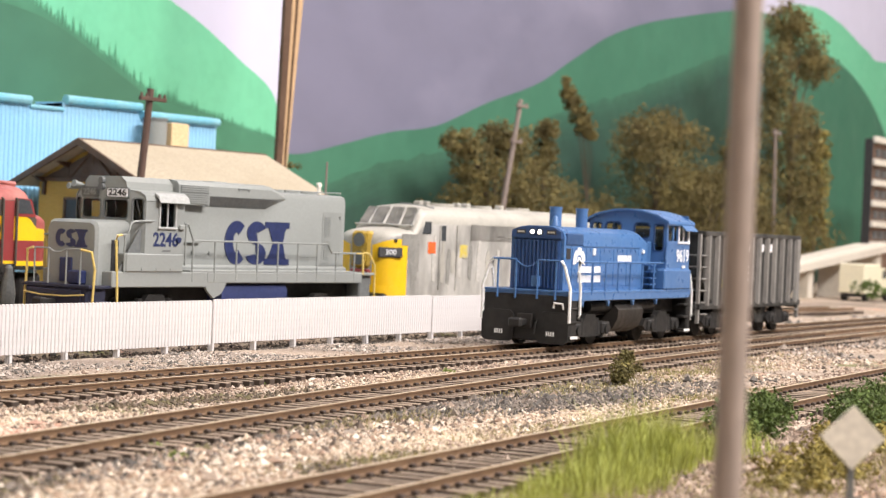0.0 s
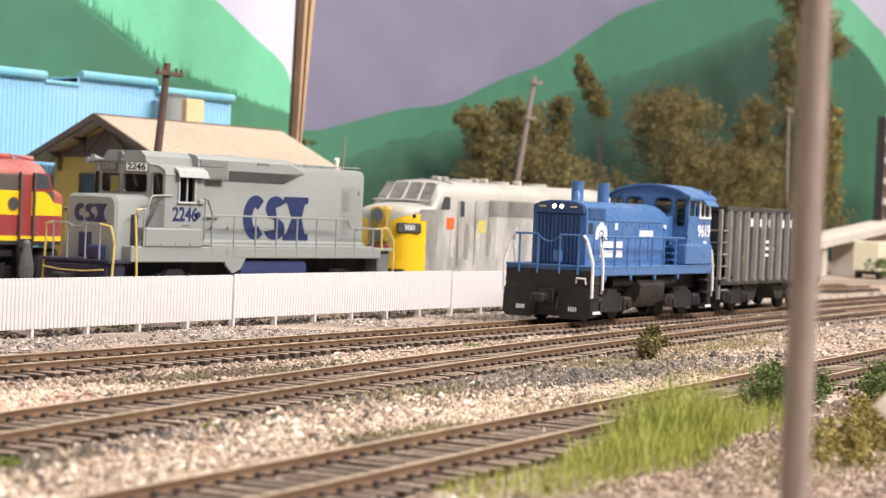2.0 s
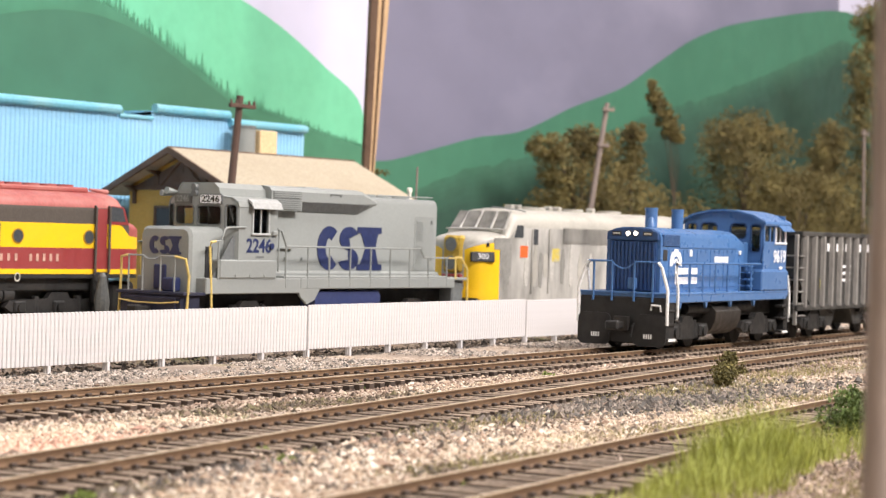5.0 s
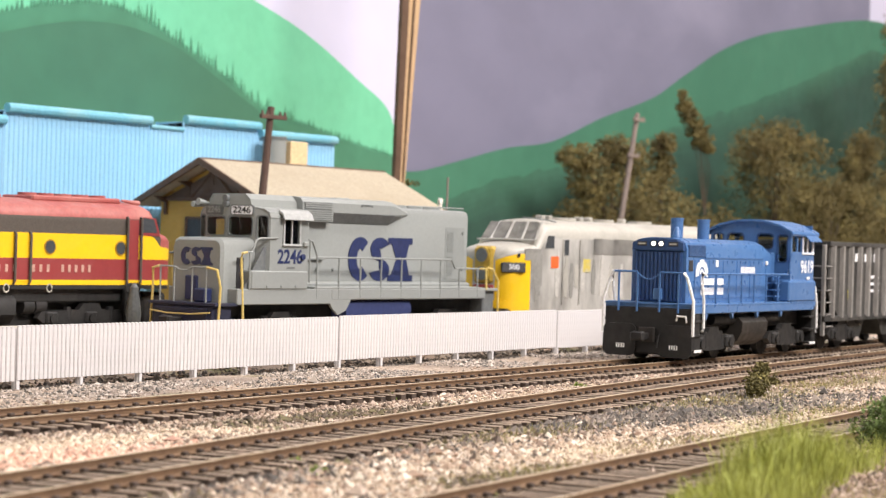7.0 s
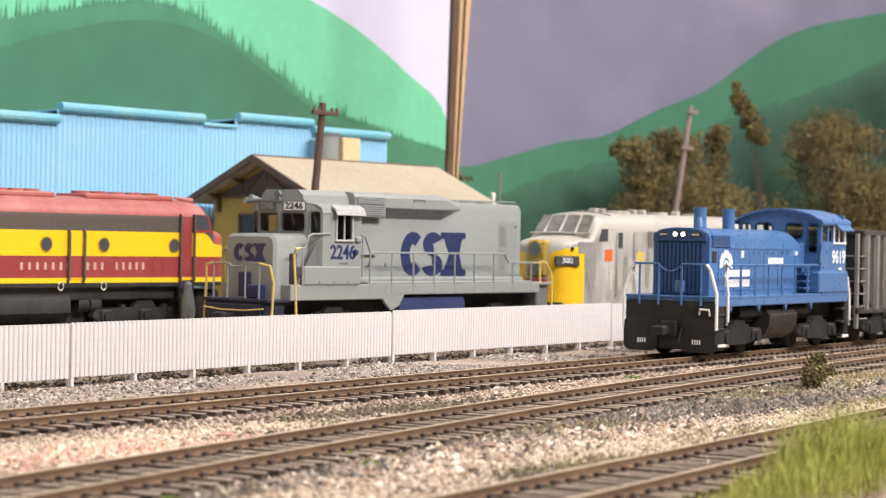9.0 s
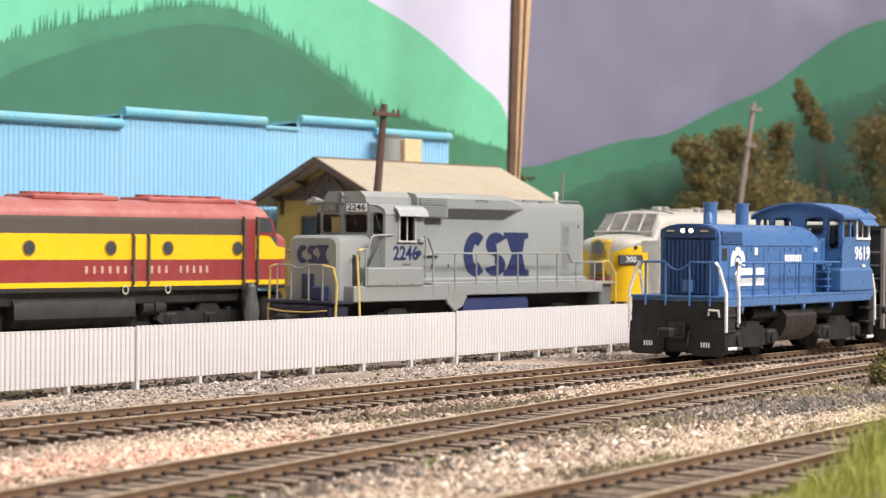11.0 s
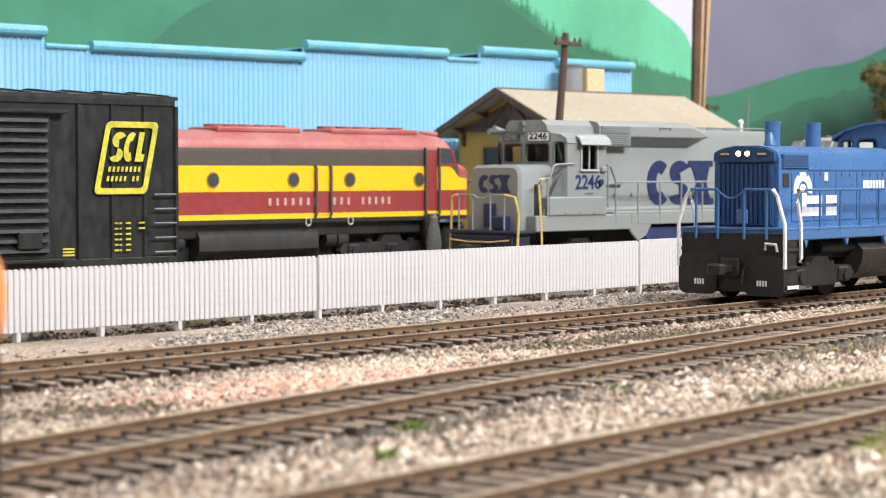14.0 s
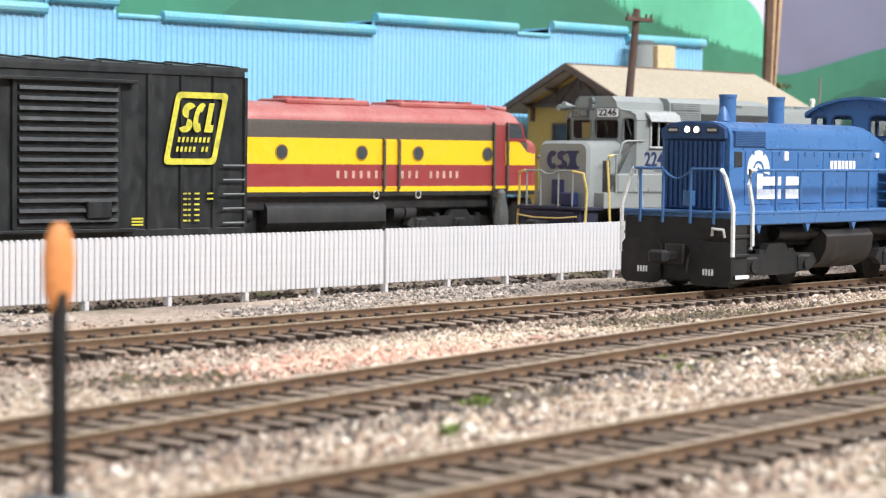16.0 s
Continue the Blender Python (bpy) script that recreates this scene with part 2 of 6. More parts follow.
def ground_material():
    m = bpy.data.materials.new("sandy_scenery_base")
    m.use_nodes = True
    nt = m.node_tree
    N, L = nt.nodes, nt.links
    b = N["Principled BSDF"]
    b.inputs["Roughness"].default_value = 0.9
    tc = N.new("ShaderNodeTexCoord")

    def layer(scale, detail, low, high, off=0.0):
        t, r, mp = N.new("ShaderNodeTexNoise"), N.new("ShaderNodeMapRange"), N.new("ShaderNodeMapping")
        mp.inputs["Location"].default_value = (off, off, 0)
        t.inputs["Scale"].default_value, t.inputs["Detail"].default_value = scale, detail
        r.inputs["From Min"].default_value, r.inputs["From Max"].default_value = low, high
        L.new(tc.outputs["Object"], mp.inputs[0])
        L.new(mp.outputs[0], t.inputs["Vector"])
        L.new(t.outputs["Fac"], r.inputs["Value"])
        return r.outputs[0]

    def mix(fac, a, c):
        x = N.new("ShaderNodeMix")
        x.data_type = "RGBA"
        L.new(fac, x.inputs[0])
        for value, slot in ((a, 6), (c, 7)):
            if isinstance(value, tuple):
                x.inputs[slot].default_value = (*value, 1)
            else:
                L.new(value, x.inputs[slot])
        return x.outputs[2]

    col = mix(layer(700, 4, 0.35, 0.65), (0.3, 0.22, 0.16), (0.6, 0.49, 0.385))
    col = mix(layer(18, 4, 0.48, 0.62), col, (0.29, 0.23, 0.185))
    col = mix(layer(14, 3, 0.55, 0.7, 3.1), col, (0.56, 0.46, 0.36))
    col = mix(layer(22, 4, 0.58, 0.68, 7.7), col, (0.2, 0.19, 0.08))
    col = mix(layer(25, 3, 0.62, 0.7, 12.3), col, (0.6, 0.36, 0.25))
    L.new(col, b.inputs["Base Color"])
    bp = N.new("ShaderNodeBump")
    bp.inputs["Strength"].default_value, bp.inputs["Distance"].default_value = 1.0, 0.0006
    L.new(layer(900, 3, 0.3, 0.7), bp.inputs["Height"])
    L.new(bp.outputs[0], b.inputs["Normal"])
    return m


GROUND = ground_material()


def steps(*spans):
    out = []
    for a, b, d in spans:
        out += list(np.arange(a, b, d))
    return out + [spans[-1][1]]


def build_ground():
    xs = steps((-1100, -500, 40), (-500, 400, 5), (400, 2300, 40))
    ys = steps((-900, -260, 40), (-260, 160, 5), (160, 760, 20))
    s = Shape()
    v = [(x, y, ground_z(x, y)) for x in xs for y in ys]
    n = len(ys)
    f = [(i * n + j, (i + 1) * n + j, (i + 1) * n + j + 1, i * n + j + 1) for i in range(len(xs) - 1) for j in range(n - 1)]
    s.add(v, f)
    me = bpy.data.meshes.new("ground")
    me.from_pydata([(x * MM, y * MM, z * MM) for x, y, z in s.v], [], s.f)
    me.materials.append(GROUND)
    me.shade_smooth()
    tagged(new("ground", me), "sandy tan layout scenery strewn with gravel", "ground", kind="structure")


build_ground()

# ---- backdrop: painted boards, and the room round the layout ----
SKY_LEFT = material("pale_lavender_sky_paint", (0.57, 0.56, 0.7), 0.8, vary=0.02, grain=30, bump=0.02)
# right board's sky: darker than the left, with broad paler blotches
SKY_RIGHT = material("grey_violet_sky_paint", (0.168, 0.166, 0.236), 0.8, vary=0.05, grain=14, stain=(0.34, 0.325, 0.43), amount=0.75, spread=2.6, bump=0.02, stretch=(1, 1, 1.8))
HILL_LIGHT = material("light_green_hill_paint", (0.14, 0.49, 0.29), 0.75, vary=0.04, grain=120, stain=(0.17, 0.56, 0.35), amount=0.5, spread=12, bump=0.03)
HILL_DARK = material("dark_green_hill_paint", (0.055, 0.2, 0.115), 0.7, vary=0.08, grain=60, stain=(0.075, 0.26, 0.15), amount=0.5, spread=20, bump=0.03)
HILL_DEEP = material("deep_green_hill_paint", (0.044, 0.148, 0.088), 0.7, vary=0.06, grain=40, stain=(0.055, 0.18, 0.105), amount=0.5, spread=15, bump=0.03)
HILL_MID = material("mid_green_hill_paint", (0.047, 0.172, 0.105), 0.75, vary=0.05, grain=50, stain=(0.036, 0.14, 0.085), amount=0.6, spread=7, bump=0.03)
ROOM = material("off_white_room_paint", (0.72, 0.7, 0.66), 0.8, vary=0.02, grain=20, bump=0.05)


def spline(pts, n=8):
    """A smooth line through the points."""
    out = []
    for i in range(len(pts) - 1):
        p0, p1, p2, p3 = (Vector(pts[max(0, min(len(pts) - 1, i + k))]) for k in (-1, 0, 1, 2))
        for k in range(n):
            t = k / n
            out.append(tuple(0.5 * (2 * p1 + (p2 - p0) * t + (2 * p0 - 5 * p1 + 4 * p2 - p3) * t * t + (3 * p1 - p0 - 3 * p2 + p3) * t ** 3)))
    return out + [tuple(pts[-1])]


def board_left(x, z, d=0.0):
    return (x, 520 - d, z)


def board_right(x, z, d=0.0):
    return (x, 520 + 0.07 * (x - 505) - d, z)


def painted(name, top, low, place, depth, mat, parent, label):
    """A painted field under a skyline."""
    s = Shape()
    n = len(top)
    v = [place(x, z, depth) for x, z in top] + [place(x, low, depth) for x, z in top]
    s.add(v, [(i, i + 1, n + i + 1, n + i) for i in range(n - 1)])
    ob = part(name, s, mat, parent, label, 0)
    return ob


def build_backdrop():
    left = solid("backdrop_left", Shape().box(-1000, 504, 520, 532, -20, 620), SKY_LEFT, "backdrop board painted with pale lavender sky and green hills", "backdrop", kind="structure")
    painted("hill", spline([(-1000, 150), (-400, 190), (100, 218), (283, 205), (359, 186), (408, 170), (454, 148), (491, 128), (503, 95)]), -15, board_left, 0.6, HILL_LIGHT, left, "light green painted hill")
    ridge = spline([(-1000, 95), (-300, 112), (32, 130), (77, 139), (126, 153), (195, 168), (230, 171), (257, 166), (294, 152), (334, 135), (366, 120), (410, 113), (444, 106), (503, 97)], 14)
    rng = random.Random(5)
    jag = []
    x, k = -140.0, 0
    while x < 500:
        while ridge[k + 1][0] < x:
            k += 1
        (xa, za), (xb, zb) = ridge[k], ridge[k + 1]
        z = za + (zb - za) * (x - xa) / (xb - xa)
        w, tall = rng.uniform(1.6, 4.2), rng.choice((2, 4, 7, 10, 14)) * rng.uniform(0.6, 1.0) * (1.0 if x < 400 else 0.5)
        jag += [(x, z - 1.5), (x + 0.35 * w, z + 0.35 * tall), (x + 0.5 * w, z + tall), (x + 0.7 * w, z + 0.3 * tall)]
        x += w
    jag = [(-1000, 95), (-300, 112)] + jag + [(503, 97)]
    painted("hill", jag, -15, board_left, 1.2, HILL_DARK, left, "dark green painted ridge fringed with firs")
    painted("hill", spline([(-1000, 40), (-100, 60), (31, 93), (88, 126), (195, 157), (270, 156), (348, 124), (420, 92), (503, 78)]), -15, board_left, 1.8, HILL_DEEP, left, "deep green painted hill")
    right = new("backdrop_right")
    s = Shape()
    a, b = board_right(505, 0), board_right(2300, 0)
    s.prism([(a[0], a[1]), (b[0], b[1]), (b[0], b[1] + 12), (a[0], a[1] + 12)], -20, 620, "z")
    bpy.data.objects.remove(right)
    right = solid("backdrop_right", s, SKY_RIGHT, "backdrop board with grey-violet sky and green hills", "backdrop", kind="structure")
    painted("sky_patch", [(1380, 620), (1500, 621), (1900, 622), (2290, 620)], 60, board_right, 0.3, SKY_LEFT, right, "pale lavender painted sky")
    painted("hill", spline([(1250, 150), (1450, 290), (1560, 315), (1664, 308), (1777, 285), (1867, 279), (2290, 330)]), -15, board_right, 0.6, HILL_LIGHT, right, "light green painted hill")
    painted("hill", spline([(506, 88), (533, 90), (584, 100), (645, 112), (712, 121), (793, 145), (881, 168), (945, 194), (1036, 228), (1164, 256), (1400, 290), (1520, 270), (1660, 262), (1785, 229), (1883, 171), (2000, 60), (2290, 40)]), -15, board_right, 1.2, HILL_MID, right, "mid green painted mountain")
    # brushed-out foothill: thin coats of paint, one over the other
    for k in range(6):
        w = k / 5
        coat = material("foothill_green_coat", tuple(a + (b - a) * w for a, b in zip((0.037, 0.122, 0.077), (0.02, 0.062, 0.044))), 0.75, vary=0.08, grain=90, stain=(0.04, 0.12, 0.07), amount=0.4, spread=9, bump=0.03)
        line = [(506, 52), (615, 84), (713, 100), (844, 126), (947, 152), (1087, 180), (1308, 236), (1400, 258), (1455, 225), (1510, 70), (1600, 20), (2290, 10)]
        painted("hill", [(x, z - 5 * k + 3.0 * noise.noise((x * 0.05, k * 3.1, 0)) + 1.5 * noise.noise((x * 0.2, k, 7))) for x, z in spline(line, 16)], -15, board_right, 1.4 + 0.25 * k, coat, right, "dark green painted foothill")


build_backdrop()


def build_room():
    for name, b in (("wall_north", (-2500, 3500, 1200, 1300, -900, 1800)), ("wall_south", (-2500, 3500, -2600, -2500, -900, 1800)),
                    ("wall_west", (-2600, -2500, -2600, 1300, -900, 1800)), ("wall_east", (3500, 3600, -2600, 1300, -900, 1800)),
                    ("floor", (-2600, 3600, -2600, 1300, -1000, -900)), ("ceiling", (-2600, 3600, -2600, 1300, 1800, 1900))):
        solid(name, Shape().box(*b), ROOM, "off-white painted room surface", "room", kind="structure", smooth=0)


build_room()


def build_bench():
    """The table that carries the layout."""
    wood = material("pale_plywood", (0.5, 0.38, 0.24), 0.7, stain=(0.4, 0.28, 0.16), amount=0.4, spread=8, bump=0.1, stretch=(1, 6, 1))
    t = thing("layout_table", "plywood table carrying the model railway layout", "table")
    part("tabletop", Shape().box(-1100, 2300, -900, 760, -60, -13, 2), wood, t)
    for x in (-1020, 600, 2220):
        for y in (-820, 680):
            part("leg", Shape().box(x - 35, x + 35, y - 35, y + 35, -900, -60, 3), wood, t)


build_bench()


# ---- tracks ----
def build_track(name, line, x0, x1, pitch, label, fine=(-480, 330)):
    t = thing(name, label, "track")
    xs = list(np.arange(x0, x1, 12.0)) + [x1]
    for side in (-1, 1):
        prof = [(-0.8, -1.8), (0.8, -1.8), (0.8, -1.6), (0.2, -1.4), (0.2, -0.55), (0.42, -0.42), (0.42, -0.05), (0.34, 0), (-0.34, 0), (-0.42, -0.05), (-0.42, -0.42), (-0.2, -0.55), (-0.2, -1.4), (-0.8, -1.6)]
        rings = []
        for x in xs:
            sl = math.atan((line(x + 1) - line(x - 1)) / 2)
            rings.append([(x - (side * 8.65 + a) * math.sin(sl), line(x) + (side * 8.65 + a) * math.cos(sl), z) for a, z in prof])
        s = Shape().loft(rings)
        n = len(prof)
        s.m = [1 if i < (len(xs) - 1) * n and i % n in (6, 7, 8) else 0 for i in range(len(s.f))]
        part("rail", s, [RAIL, RAIL_TOP], t, smooth=30)
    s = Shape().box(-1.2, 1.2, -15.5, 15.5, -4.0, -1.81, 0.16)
    # upper faces take the paler tie material, the rest the dark one
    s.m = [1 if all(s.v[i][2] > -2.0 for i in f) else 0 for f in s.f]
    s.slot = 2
    for y in (-10.0, -7.3, 7.3, 10.0):
        s.box(-0.85, 0.85, y - 0.6, y + 0.6, -1.9, -1.0, 0.25)
    one = mesh_of("tie", s, [TIE, TIE_TOP, SPIKE])
    rest = Shape()
    rng = random.Random(name)
    x, count = x0, 0
    while x < x1:
        sl = math.atan((line(x + 1) - line(x - 1)) / 2)
        m = pose(x * MM, line(x) * MM, rng.uniform(-0.15, 0.1) * MM, 0, 0, math.degrees(sl) + rng.uniform(-1.2, 1.2))
        if fine[0] < x < fine[1] and count < 290:
            ob = new("tie", one)
            ob.parent, ob.matrix_basis = t, m
            count += 1
        else:
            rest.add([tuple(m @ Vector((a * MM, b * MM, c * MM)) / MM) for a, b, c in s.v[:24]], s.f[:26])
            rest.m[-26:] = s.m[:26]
        x += pitch
    if rest.v:
        tagged(part("far_ties", rest, [TIE, TIE_TOP], t), kind="stuff")
    return t


build_track("railway_track", line_a, -900, 1300, 5.35, "brown railway track carrying the blue switcher", (-470, 900))
build_track("railway_track", line_b, -620, 1300, 5.35, "curving brown railway track in pale ballast")
build_track("railway_track", line_c, -560, 900, 5.35, "rusty brown railway track at the grassy edge")
build_track("railway_track", line_yard, -900, 700, 5.35, "yard track behind the white fence", (-400, -300))
build_track("railway_track", line_back, -700, 600, 5.35, "rear yard track under the red locomotive", (-400, -300))


# ---- white picket fence: one panel of slats after another ----
def build_fence():
    s = Shape()
    s.loft([[(a * k, y, z if z < 0 else z - 0.25 * (1 - k)) for a, z in ((-0.77, -2.5), (0.77, -2.5), (0.77, 12.2), (0.5, 12.7), (0, 12.9), (-0.5, 12.7), (-0.77, 12.2))] for y, k in ((-0.4, 0.72), (-0.15, 1.0), (0.4, 1.0))])
    slat = mesh_of("slat", s, FENCE)
    post = mesh_of("post", Shape().box(-0.8, 0.8, 0.41, 1.8, -8.5, 12.0, 0.25).box(-0.7, 0.7, -0.3, 0.41, -8.5, -2.52, 0.2), FENCE)
    rail_ = mesh_of("rail", Shape().box(0, 154.4, 0.4, 1.1, -0.6, 0.6, 0.15), FENCE)
    for k in range(-3, 3):
        x = -31.5 + 155 * k - 155
        lift = (0.3, 0.3, 0.4, 0.6, 0.9, 0.5)[k + 3]
        base = thing("picket_fence", "white plastic picket fence panel standing in gravel", "fence",
                     pose(x * MM, fence_line(x) * MM, lift * MM, 0, 0, math.degrees(math.atan(0.08))), "fence panels beside the track")
        for i in range(88):
            ob = new("slat", slat)
            ob.parent, ob.matrix_basis = base, pose((1.0 + i * 1.757) * MM, 0, 0)
        for i in range(6):
            ob = new("post", post)
            ob.parent, ob.matrix_basis = base, pose((0.8 + i * 25.83) * MM, 0, 0)
        for z in (1.2, 9.0):
            ob = new("rail", rail_)
            ob.parent, ob.matrix_basis = base, pose(0.3 * MM, 0, z * MM)


build_fence()


# ---- rolling stock ----
def bogie(parent, x, wheels=2, spacing=28.0, side=BLACK):
    """A truck under a car: sideframes and wheels."""
    half = spacing * (wheels - 1) / 2
    for y in (-13.5, 13.5):
        s = Shape()
        s.prism([(x - half - 7, 6.5), (x - half - 5, 9), (x - 6, 9.5), (x - 4, 12), (x + 4, 12), (x + 6, 9.5), (x + half + 5, 9), (x + half + 7, 6.5), (x + half + 4, 4.6), (x + 6, 3.6), (x - 6, 3.6), (x - half - 4, 4.6)], y - 1.2, y + 1.2, "y")
        for i in range(wheels):
            cx = x - half + i * spacing
            s.box(cx - 3, cx + 3, y - 2.2, y + 2.2, 4.2, 8.8, 0.6)
            s.disc((cx, y - 2.4 if y < 0 else y + 2.4, 6.2), 1.7, "y", 1.0, 10)
        for d in (-0.55, 0.55):
            s.rod([(x + d * half, y, 10.5), (x + d * half, y, 4.5)], 1.5, 8)
        part("sideframe", s, side, parent)
    for i in range(wheels):
        cx = x - half + i * spacing
        for y in (-8.2, 8.2):
            part("wheel", Shape().disc((cx, y, 5.7), 5.75, "y", 2.4, 24), BLACK, parent)
        part("axle", Shape().disc((cx, 0, 5.7), 1.2, "y", 18, 8), BLACK, parent)


def coupler(parent, x, d):
    part("coupler", Shape().box(min(x, x + 7 * d), max(x, x + 7 * d), -1.2, 1.2, 7.6, 10, 0.4).box(min(x + 6 * d, x + 9 * d), max(x + 6 * d, x + 9 * d), -2.6, 2.6, 7.2, 10.6, 0.6), BLACK, parent)


def rails_part(name, paths, r, mat, parent, label=""):
    for p in paths:
        part(name, Shape().rod(p, r, 6), mat, parent, label)


def face_front(x, y, z):
    """Letters that face the way x falls."""
    return Matrix.Translation((x * MM, y * MM, z * MM)) @ Euler((radians(90), 0, radians(-90))).to_matrix().to_4x4()


def face_side(x, y, z):
    """Letters that face the way y falls."""
    return Matrix.Translation((x * MM, y * MM, z * MM)) @ Euler((radians(90), 0, 0)).to_matrix().to_4x4()


def ribbon(outlines, y, depth=0.12):
    s = Shape()
    for o in outlines:
        s.prism(o, y - depth, y, "y")
    return s


def sector(cx, cz, rx, rz, ix, iz, a0, a1, n=12, slant=0.0):
    """A thick curved band as a row of four-sided plates."""
    pts = []
    for k in range(n + 1):
        a = radians(a0 + (a1 - a0) * k / n)
        c, e = math.cos(a), math.sin(a)
        pts.append(((cx + rx * c + slant * rz * e, cz + rz * e), (cx + ix * c + slant * iz * e, cz + iz * e)))
    return [[a, b, d, c] for (a, c), (b, d) in zip(pts, pts[1:])]


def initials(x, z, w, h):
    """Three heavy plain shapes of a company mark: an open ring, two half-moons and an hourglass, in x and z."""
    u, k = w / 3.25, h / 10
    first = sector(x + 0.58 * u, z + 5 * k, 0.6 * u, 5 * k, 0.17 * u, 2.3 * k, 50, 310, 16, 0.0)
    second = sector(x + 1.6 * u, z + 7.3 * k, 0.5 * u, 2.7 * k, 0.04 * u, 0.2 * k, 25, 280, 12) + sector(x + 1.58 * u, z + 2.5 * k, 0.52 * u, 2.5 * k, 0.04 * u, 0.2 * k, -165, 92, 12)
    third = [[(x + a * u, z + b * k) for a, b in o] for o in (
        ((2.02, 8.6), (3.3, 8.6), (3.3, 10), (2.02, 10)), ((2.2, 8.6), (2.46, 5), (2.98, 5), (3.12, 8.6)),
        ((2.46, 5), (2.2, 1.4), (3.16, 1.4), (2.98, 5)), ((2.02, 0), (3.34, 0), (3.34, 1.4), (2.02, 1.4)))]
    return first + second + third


def plates(name, outlines, place, mat, parent, label):
    """A flat mark of several outlines as one mesh; place gives the point of an outline at depth 0 or 1."""
    s = Shape()
    for o in outlines:
        s.loft([[place(a, b, d) for a, b in o] for d in (0, 1)])
    return part(name, s, mat, parent, label, 0)


def rounded(a, b, c, e, r, n=4):
    """A rectangle from (a, c) to (b, e) with round corners."""
    out = []
    for cx, cz, t in ((b - r, e - r, 0), (a + r, e - r, 90), (a + r, c + r, 180), (b - r, c + r, 270)):
        out += [(cx + r * math.cos(radians(t + 90 * k / n)), cz + r * math.sin(radians(t + 90 * k / n))) for k in range(n + 1)]
    return out


def holed(outer, holes, put, d0, d1, parent, name, mat, label=""):
    """A wall plate with openings cut through it: outlines in two axes, put(a, b, depth) gives the point."""
    bm = bmesh.new()
    edges = []
    for o in (outer, *holes):
        vs = [bm.verts.new([c * MM for c in put(a, b, d0)]) for a, b in o]
        edges += [bm.edges.new((vs[i], vs[(i + 1) % len(vs)])) for i in range(len(vs))]
    bmesh.ops.triangle_fill(bm, edges=edges, use_beauty=True)
    step = (Vector(put(0, 0, d1)) - Vector(put(0, 0, d0))) * MM
    got = bmesh.ops.extrude_face_region(bm, geom=bm.faces[:])
    bmesh.ops.translate(bm, vec=step, verts=[v for v in got["geom"] if isinstance(v, bmesh.types.BMVert)])
    bmesh.ops.recalc_face_normals(bm, faces=bm.faces)
    me = bpy.data.meshes.new(name)
    bm.to_mesh(me)
    bm.free()
    me.materials.append(mat)
    ob = new(name, me)
    ob.parent = parent
    return tagged(ob, label)


def gasket(parent, hole, put, d0, d1, mat, grow=0.45):
    """A thin frame that follows a window opening."""
    ca, cb = sum(a for a, b in hole) / len(hole), sum(b for a, b in hole) / len(hole)
    wide, tall = max(a for a, b in hole) - ca, max(b for a, b in hole) - cb
    outer = [(ca + (a - ca) * (1 + grow / wide), cb + (b - cb) * (1 + grow / tall)) for a, b in hole]
    s = Shape()
    n = len(hole)
    for i in range(n):
        j = (i + 1) % n
        s.loft([[put(*p, d) for p in (hole[i], hole[j], outer[j], outer[i])] for d in (d0, d1)])
    return part("window_gasket", s, mat, parent)


